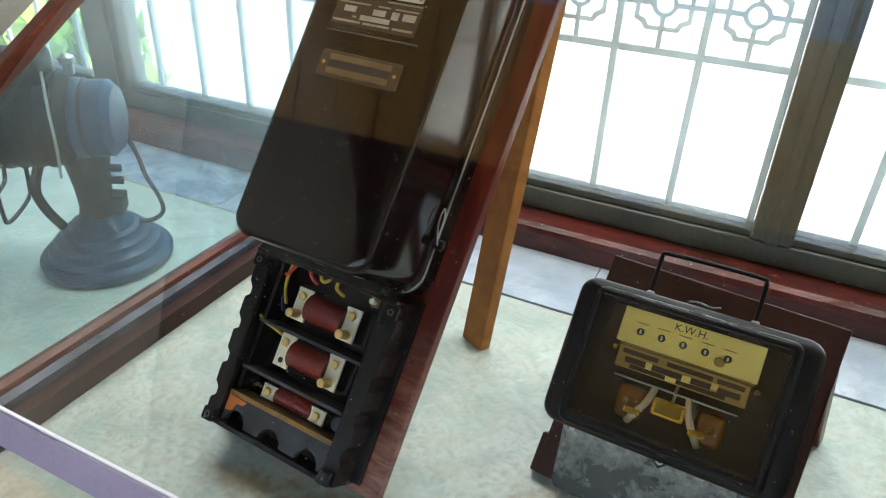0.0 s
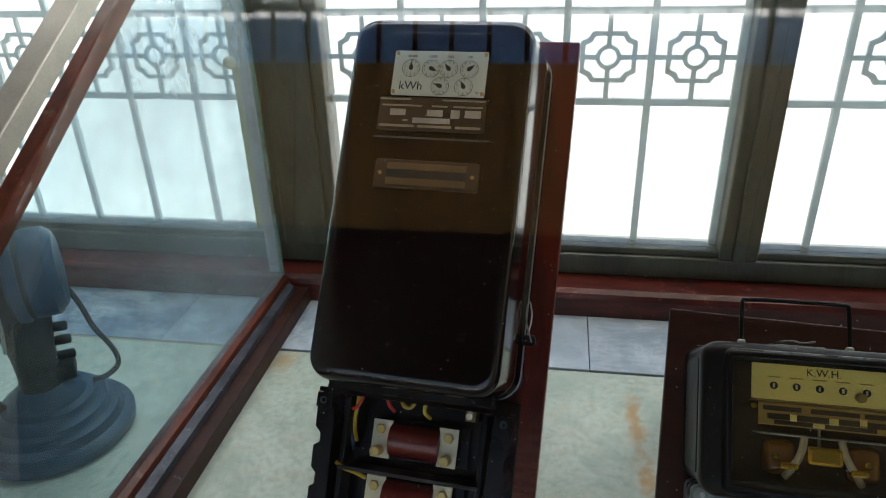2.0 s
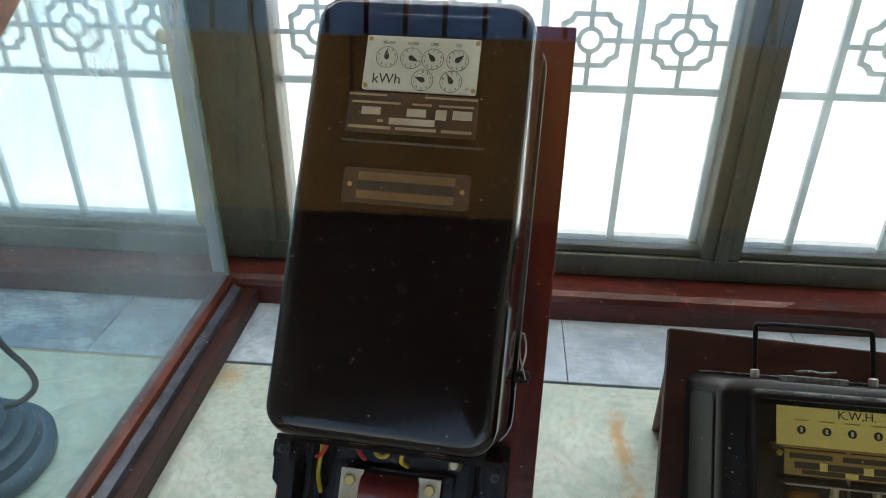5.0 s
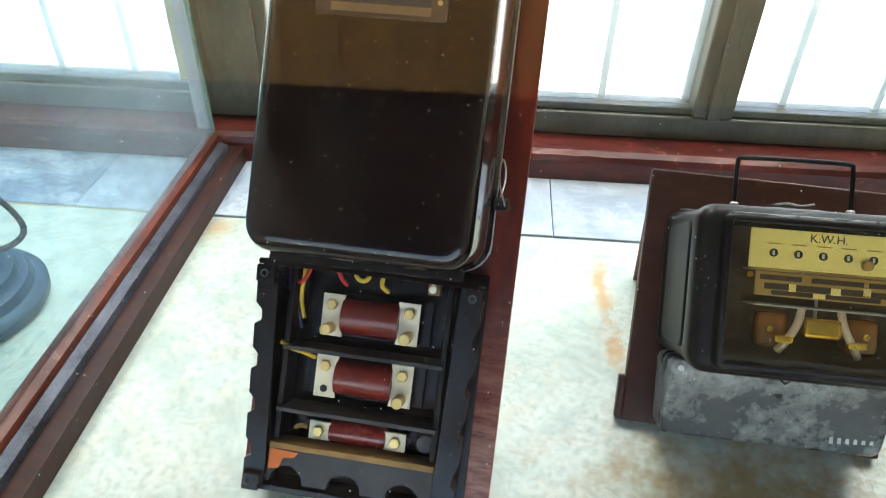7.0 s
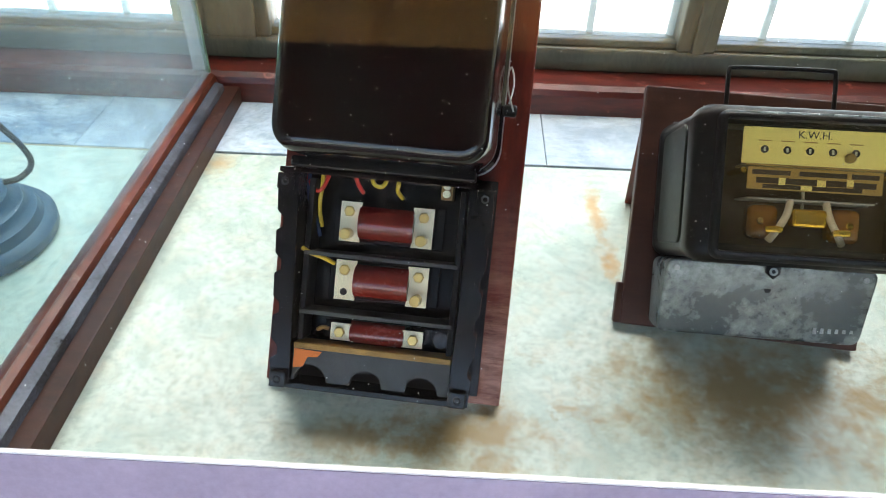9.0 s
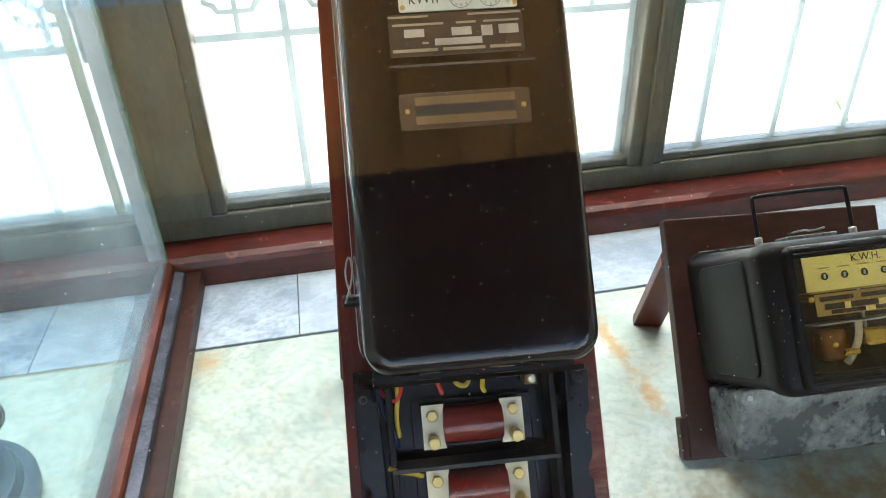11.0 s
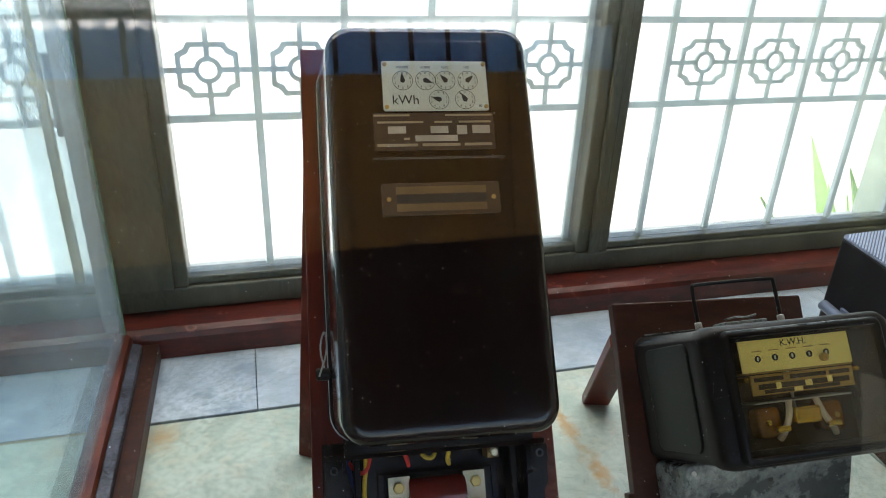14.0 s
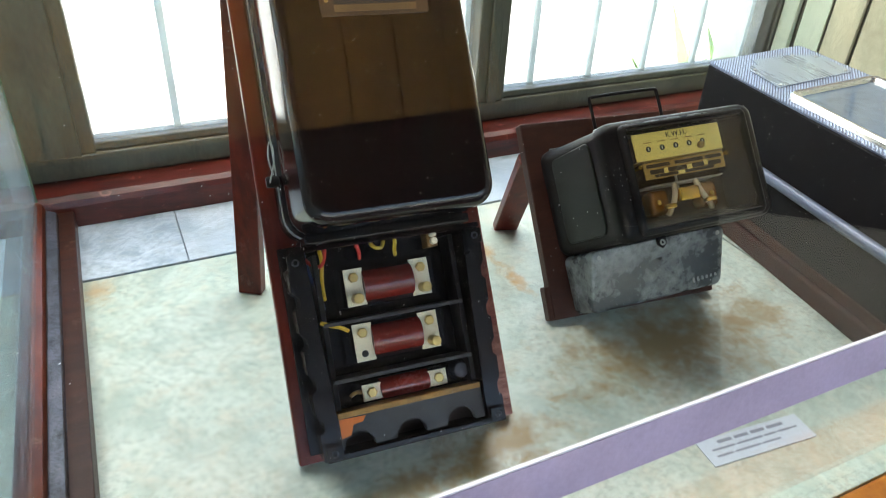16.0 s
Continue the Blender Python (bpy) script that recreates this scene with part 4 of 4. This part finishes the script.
for x0, x1, y0, y1 in ((-0.030, -0.024, 0.1640, 0.1705), (0.004, 0.012, 0.1640, 0.1700), (0.030, 0.036, 0.1660, 0.1720), (-0.010, 0.000, 0.1600, 0.1640)):
    part("pale_field", box(x0, x1, y0, y1, 0.1616, 0.1621), M_DIAL, rating)
disc = part("brake_disc", rod((0.001, 0.150, 0.126), (0.001, 0.1515, 0.1261), 0.001, 8), M_STEEL, small, "thin aluminium brake disc edge")
part("disc_plate", box(-0.056, 0.058, 0.1500, 0.1518, 0.120, 0.158, 0.0005), M_STEEL, disc)
for s in (-1, 1):
    part("pole_piece", tube([(s * 0.016, 0.150, 0.156), (s * 0.019, 0.135, 0.158), (s * 0.029, 0.118, 0.158), (s * 0.033, 0.112, 0.154)], 0.0034, 10), M_ARM, small, "pale curved magnet arm", True)
    part("magnet_tip", box(s * 0.030 - 0.008, s * 0.030 + 0.008, 0.1195, 0.1260, 0.152, 0.162, 0.002), M_GOLD, small, "bright brass tip")
part("magnet", box(-0.014, 0.016, 0.126, 0.143, 0.146, 0.162, 0.003), M_GOLD, small, "bright brass magnet block")
part("coil_block", box(-0.050, -0.022, 0.113, 0.146, 0.126, 0.150, 0.007, None, 4), M_AMBER, small, "dark wound coil")
part("coil_block", box(0.024, 0.052, 0.113, 0.146, 0.126, 0.150, 0.007, None, 4), M_AMBER, small, "dark wound coil")
works = part("register_frame", box(-0.060, 0.064, 0.1810, 0.1828, 0.128, 0.160, 0.0005), M_OCHRE, small, "dull brass register frame")
for x in (-0.062, 0.068):
    part("frame_post", rod((x, 0.176, 0.120), (x, 0.176, 0.162), 0.0028, 12), M_GOLD, works, "brass post")
spindle = part("spindle", rod((0.001, 0.128, 0.140), (0.001, 0.182, 0.140), 0.0016, 10), M_STEEL, small, "thin steel spindle")
part("worm", rod((0.001, 0.164, 0.140), (0.001, 0.176, 0.140), 0.0034, 14, None, 0.0008), M_GOLD, spindle, "brass worm")
for x, r in ((-0.020, 0.0095), (0.024, 0.0080), (0.046, 0.0065)):
    wheel = part("gear_wheel", ring(x, 0.170, r * 0.30, r, 0.138, 0.1395, 28), M_GOLD, small, "small brass gear wheel")
    part("arbor", rod((x, 0.170, 0.122), (x, 0.170, 0.150), 0.0012, 8), M_STEEL, wheel)
for s_ in (-1, 1):
    part("clamp_screw", rod((s_ * 0.040, 0.1300, 0.1500), (s_ * 0.040, 0.1300, 0.1530), 0.0034, 12, None, 0.0008), M_GOLD, small, "brass clamp screw")
# terminal cover with its fixing screw
tc_shape = shell(-0.107, 0.107, 0.006, 0.0885, 0.010, 0.001, 0.064, 0.004)
for v in tc_shape.verts:
    if v.co.z > 0.03:
        v.co.z += (v.co.y - 0.050) * 0.42
tc = part("terminal_cover", tc_shape, M_GREYTIN, small, "worn grey-black terminal cover with a pale scuff", True)
part("screw_hole", rod((0.000, 0.0610, 0.0680), (0.000, 0.0610, 0.0692), 0.0036, 16), M_INK, tc)
part("cover_tab", prism([(-0.007, 0.090), (0.007, 0.090), (0.007, 0.079), (0.0, 0.073), (-0.007, 0.079)], 0.0795, 0.0825), M_BLACKTIN, tc, "black fixing tab")
part("tab_ring", ring(0.0, 0.081, 0.0022, 0.0042, 0.0825, 0.0840, 16), M_STEEL, tc)
for x in (-0.096, 0.095):
    part("corner_rivet", rod((x, 0.0785, 0.0750), (x, 0.0785, 0.0772), 0.0030, 12), M_STEEL, tc, "bright rivet")
for k in range(6):
    x = 0.056 + 0.0075 * k
    part("scratch", box(x, x + 0.0032, 0.0165 + 0.0006 * k, 0.0265 + 0.0008 * k, 0.0510, 0.0528), M_STEEL, tc, "bare scraped patch")
# carrying handle on top
handle = part("handle", tube([(-0.060, 0.246, 0.080), (-0.060, 0.2885, 0.080), (-0.058, 0.2915, 0.080), (0.045, 0.2915, 0.080), (0.047, 0.2885, 0.080), (0.047, 0.246, 0.080)], 0.0024, 12, None, 2), M_BLACKTIN, small, "black wire carrying handle", True)
for x in (-0.060, 0.047):
    part("handle_boss", rod((x, 0.238, 0.080), (x, 0.2465, 0.080), 0.0042, 14, None, 0.001), M_STEEL, handle, "bright handle boss")
part("latch_plate", box(-0.034, 0.020, 0.2365, 0.2430, 0.066, 0.094, 0.001), M_GREYTIN, small, "bright latch plate")
part("latch_spring", tube([(-0.022, 0.247, 0.074), (-0.010, 0.249, 0.084), (0.002, 0.247, 0.076), (0.012, 0.249, 0.086)], 0.0011, 8), M_GREYTIN, small, "bent latch wire")

# ---- the black instrument case ----
INST = pose(1.030, -0.185, 0.0, 0, 0, -8.5)
inst = thing("instrument_case", INST, "black crackle-finished instrument case with a sloping ribbed blue-grey top", "instrument case")
L0, L1, IW, IH, RISE = -0.42, 0.108, 0.190, 0.250, 0.115


def tilted(bm):
    """Lean what lies on top of the case with its sloping face."""
    for v in bm.verts:
        if v.co.z > 0.2:
            v.co.z += RISE * v.co.x
    return bm


part("plinth", box(-0.012, IW + 0.004, L0, L1 + 0.002, 0.0, 0.030, 0.003), M_BROWN, inst, "dark brown wooden plinth")
part("lower_ledge", box(-0.004, IW, L0 + 0.003, L1 - 0.002, 0.030, 0.048, 0.003), M_BROWN, inst, "dark brown moulding")
part("body", tilted(loft([rounded(0.0, IW, L0 + 0.004, L1, 0.012, z, i) for z, i in ((0.048, 0.0), (IH - 0.006, 0.0), (IH - 0.003, 0.002))])), M_CRACKLE, inst, "black crackle-finished body")
part("side_tube", rod((-0.010, L0 + 0.006, 0.138), (-0.010, L1 - 0.02, 0.138), 0.0085, 16, None, 0.002), M_TUBE, inst, "grey-blue tube along the side")
for y in (L0 + 0.05, L1 - 0.06):
    part("tube_clip", box(-0.004, 0.001, y - 0.008, y + 0.008, 0.126, 0.150, 0.001), M_TUBE, inst)
top = part("top_panel", tilted(loft([rounded(0.0005, IW - 0.0005, L0 + 0.005, L1 - 0.0005, 0.012, z) for z in (IH - 0.0028, IH - 0.0005)])), M_TUBE, inst, "sloping blue-grey top panel")
ribs = bmesh.new()
lean, pitch_x = 0.81, 0.0052
for k in range(-int((L1 - L0) * lean / pitch_x) - 1, int(IW / pitch_x) + 1):
    c = k * pitch_x
    ya, yb = max(L0 + 0.008, L0 + (0.003 - c) / lean), min(L1 - 0.004, L0 + (IW - 0.003 - c) / lean)
    if yb - ya < 0.008:
        continue
    xa, xb = c + (ya - L0) * lean, c + (yb - L0) * lean
    low, high, w = IH - 0.0007, IH + 0.0011, 0.0016
    corners = [(xa - w, ya, low), (xa + w, ya, low), (xa + w * 0.6, ya, high), (xa - w * 0.6, ya, high)]
    ends = [(x + xb - xa, yb, z) for x, y, z in corners]
    loft([corners, ends], ribs)
tagged(part("rib", tilted(ribs), M_RIBBED, top, "fine slanting pale blue ribs"), kind="stuff")
cover_plate = part("cover_plate", tilted(prism([(0.034, 0.039), (0.028, -0.043), (0.170, -0.037), (0.176, 0.043), (0.140, 0.068), (0.066, 0.074), (0.062, 0.052), (0.048, 0.054)], IH + 0.0012, IH + 0.0030)), M_PLATE, inst, "brushed grey cover plate with screws")
for x, y in ((0.040, 0.034), (0.034, -0.037), (0.163, -0.031), (0.166, 0.040), (0.136, 0.062)):
    part("screw", tilted(rod((x, y, IH + 0.0030), (x, y, IH + 0.0050), 0.0030, 12, None, 0.0006)), M_STEEL, cover_plate)
bezel = loft([rounded(0.012, 0.180, -0.300, -0.072, 0.018, z, i) for z, i in ((IH + 0.0010, 0.0), (IH + 0.007, 0.001), (IH + 0.010, 0.005), (IH + 0.009, 0.010), (IH + 0.0012, 0.014))], caps=False)
bez = part("bezel", tilted(bezel), M_CHROME, inst, "worn chromed bezel", True)
part("instrument_glass", tilted(shell(0.0262, 0.1658, -0.2858, -0.0862, 0.006, IH + 0.0012, IH + 0.0032, 0.0005)), M_MIRRORDIAL, bez, "dark reflecting instrument glass")

# ---- antique desk fan behind the partition ----
fan = thing("desk_fan", pose(-0.250, -0.240, 0.0, 0, 0, 35), "antique blue-grey cast iron desk fan on a stepped round base", "fan")
part("base", turned([(0.100, 0.0), (0.107, 0.004), (0.108, 0.016), (0.103, 0.022), (0.094, 0.024), (0.091, 0.030), (0.089, 0.036), (0.081, 0.039), (0.077, 0.044), (0.076, 0.050), (0.067, 0.053), (0.063, 0.058), (0.062, 0.064), (0.052, 0.068), (0.048, 0.076), (0.038, 0.084), (0.030, 0.092)], None, 56), M_FAN, fan, "stepped bell-shaped base", True)
part("neck", turned([(0.032, 0.088), (0.028, 0.105), (0.029, 0.140), (0.033, 0.170), (0.038, 0.200), (0.030, 0.225)], None, 32), M_FAN_DARK, fan, "thick iron neck", True)
part("switch_box", box(0.018, 0.046, -0.020, 0.020, 0.092, 0.118, 0.004), M_FAN_DARK, fan)
for z in (0.125, 0.150, 0.172):
    part("terminal_knob", rod((0.026, 0.0, z), (0.050, 0.004, z - 0.004), 0.007, 12, None, 0.002), M_FAN_DARK, fan)
motor = part("motor", turned([(0.020, -0.150), (0.052, -0.145), (0.070, -0.120), (0.074, -0.060), (0.074, 0.030), (0.066, 0.050), (0.060, 0.056), (0.060, 0.105), (0.054, 0.114), (0.010, 0.118)], None, 40, pose(-0.055, 0, 0.258, 0, 90, 0)), M_FAN_DARK, fan, "dark cylindrical motor housing", True)
part("motor_band", turned([(0.063, 0.060), (0.064, 0.062), (0.064, 0.072), (0.063, 0.074)], None, 40, pose(-0.055, 0, 0.258, 0, 90, 0)), M_FAN, motor, "blue-grey band", True)
part("end_cap", turned([(0.0605, 0.080), (0.0615, 0.084), (0.0610, 0.108), (0.050, 0.119), (0.012, 0.122)], None, 40, pose(-0.055, 0, 0.258, 0, 90, 0)), M_FAN, motor, "pale blue-grey end cap", True)
part("gear_box", box(-0.135, -0.025, -0.040, 0.034, 0.318, 0.368, 0.012, None, 3), M_FAN_DARK, motor, "black gear housing on top", True)
part("oil_cup", turned([(0.008, 0.330), (0.008, 0.346), (0.012, 0.348), (0.012, 0.356), (0.004, 0.362)], None, 20, pose(0.005, 0.0, 0.0)), M_STEEL, motor, "bright oil cup", True)
part("oil_cup", turned([(0.010, 0.366), (0.010, 0.378), (0.014, 0.380), (0.014, 0.388), (0.004, 0.392)], None, 20, pose(-0.095, 0.0, 0.0)), M_STEEL, motor, "bright oil cup", True)
part("hub", turned([(0.012, -0.215), (0.030, -0.208), (0.034, -0.170), (0.024, -0.150)], None, 28, pose(-0.055, 0, 0.258, 0, 90, 0)), M_FAN_DARK, motor, "blade hub", True)
for k in range(6):
    x = -0.130 + 0.022 * k
    part("cooling_rib", turned([(0.0745, 0.0), (0.0770, 0.002), (0.0770, 0.005), (0.0745, 0.007)], None, 36, pose(x, 0, 0.258, 0, 90, 0)), M_FAN_DARK, motor, "raised rib", True)
for w in (-0.040, 0.012):
    part("tie_wire", tube([(-0.020, w, 0.345), (-0.010, w - 0.036, 0.300), (-0.008, w - 0.044, 0.240), (-0.016, w - 0.036, 0.190)], 0.0022, 8), M_STEEL, motor, "thin bright wire", True)
for k, (w, low) in enumerate(((0.060, 0.095), (0.085, 0.110))):
    x = -0.120 - 0.045 * k
    part("guard_wire", tube([(x, -w, 0.250), (x - 0.004, -w, low + 0.02), (x - 0.006, -w * 0.8, low), (x - 0.006, w * 0.8, low), (x - 0.004, w, low + 0.02), (x, w, 0.250)], 0.0035, 8), M_FAN_DARK, fan, "bent wire guard stay", True)
part("stay", tube([(-0.060, -0.030, 0.200), (-0.080, -0.034, 0.150), (-0.070, -0.030, 0.110), (-0.055, -0.020, 0.075)], 0.008, 10), M_FAN_DARK, fan, "curved iron stay", True)
part("cord", tube([(0.060, 0.030, 0.215), (0.072, 0.034, 0.175), (0.078, 0.030, 0.140), (0.096, 0.026, 0.105), (0.102, 0.020, 0.075), (0.080, 0.010, 0.064), (0.060, 0.006, 0.068)], 0.0040, 8), M_CORD, fan, "braided black cord", True)

# ---- exhibit label ----
card = thing("exhibit_label", pose(0.697, -0.6185, 0.0005, 0, 0, -5), "small white printed label card lying on the marble", "label")
part("card", box(-0.074, 0.074, -0.0185, 0.0185, 0.0, 0.0012, 0.0003), M_PAPER, card)
for x0, x1, y, h in ((-0.048, -0.028, 0.0105, 0.0042), (-0.024, -0.004, 0.0105, 0.0042), (0.000, 0.020, 0.0105, 0.0042), (0.024, 0.048, 0.0105, 0.0042), (-0.062, -0.030, 0.0015, 0.0026), (-0.027, 0.010, 0.0015, 0.0026),
                     (0.013, 0.030, 0.0015, 0.0026), (0.033, 0.062, 0.0015, 0.0026), (-0.062, -0.040, -0.0075, 0.0026), (-0.036, 0.000, -0.0075, 0.0026), (0.003, 0.030, -0.0075, 0.0026)):
    part("print_bar", box(x0, x1, y - h / 2, y + h / 2, 0.0012, 0.0014), M_TEXT, card)


# ---- outside ----
def agave(x, y, z, n, size, seed, label):
    rng = random.Random(seed)
    plant = thing("agave_plant", pose(x, y, z), label, "plant", "plants outside the window")
    for k in range(n):
        turn, lean, h = 360 * k / n + rng.uniform(-20, 20), rng.uniform(10, 38), size * rng.uniform(0.7, 1.1)
        rings = []
        for i in range(7):
            f = i / 6
            w = size * 0.075 * (1 - f) ** 0.7 * (0.6 + 1.2 * f if f < 0.4 else 1.08) + 0.001
            out = h * math.sin(radians(lean)) * f ** 1.3
            zz = h * math.cos(radians(lean)) * f
            rings.append([(out - 0.004, -w, zz), (out + 0.012 * (1 - f), 0, zz - 0.006), (out - 0.004, w, zz), (out, 0, zz + 0.003)])
        leaf = loft(rings)
        bmesh.ops.transform(leaf, matrix=pose(0, 0, 0, 0, 0, turn), verts=leaf.verts[:])
        part("leaf", leaf, M_LEAF, plant)
    return plant


def shrub(x, y, z, r, n, seed, label):
    rng = random.Random(seed)
    s = thing("shrub", pose(x, y, z), label, "shrub", "plants outside the window")
    for k in range(5):
        a = rng.uniform(0, 6.28)
        part("stem", tube([(0, 0, 0), (0.3 * r * math.cos(a), 0.3 * r * math.sin(a), r), (0.6 * r * math.cos(a), 0.6 * r * math.sin(a), 2 * r)], 0.012, 6), M_FAN_DARK, s)
    verts, faces = [], []
    for k in range(n):
        a, b, d = rng.uniform(0, 6.28), rng.uniform(-1, 1), r * rng.uniform(0.45, 1.0) * (0.8 + 0.3 * math.sin(3 * rng.uniform(0, 6)))
        c = Vector((d * math.cos(a) * math.sqrt(1 - b * b), d * math.sin(a) * math.sqrt(1 - b * b), 1.35 * r + 1.2 * d * b))
        q = Euler([rng.uniform(0, 6.28) for _ in range(3)]).to_matrix()
        l = rng.uniform(0.04, 0.08)
        i = len(verts)
        verts += [c + q @ Vector(p) for p in ((-l, 0, 0), (0, l * 0.45, 0.006), (l, 0, 0), (0, -l * 0.45, 0.006))]
        faces.append((i, i + 1, i + 2, i + 3))
    mesh = bpy.data.meshes.new("foliage")
    mesh.from_pydata(verts, [], faces)
    mesh.materials.append(M_LEAF)
    crown = new("foliage", mesh)
    crown.parent = s
    tagged(crown, "small bright green leaves", kind="stuff")
    return s


agave(2.22, 0.78, -0.96, 11, 1.06, 4, "spiky green agave in bright sun outside the window")
agave(2.44, 0.86, -0.96, 9, 1.02, 7, "spiky green agave in bright sun outside the window")
shrub(-2.22, 1.05, -0.96, 0.46, 9000, 3, "bright green shrub outside the window")
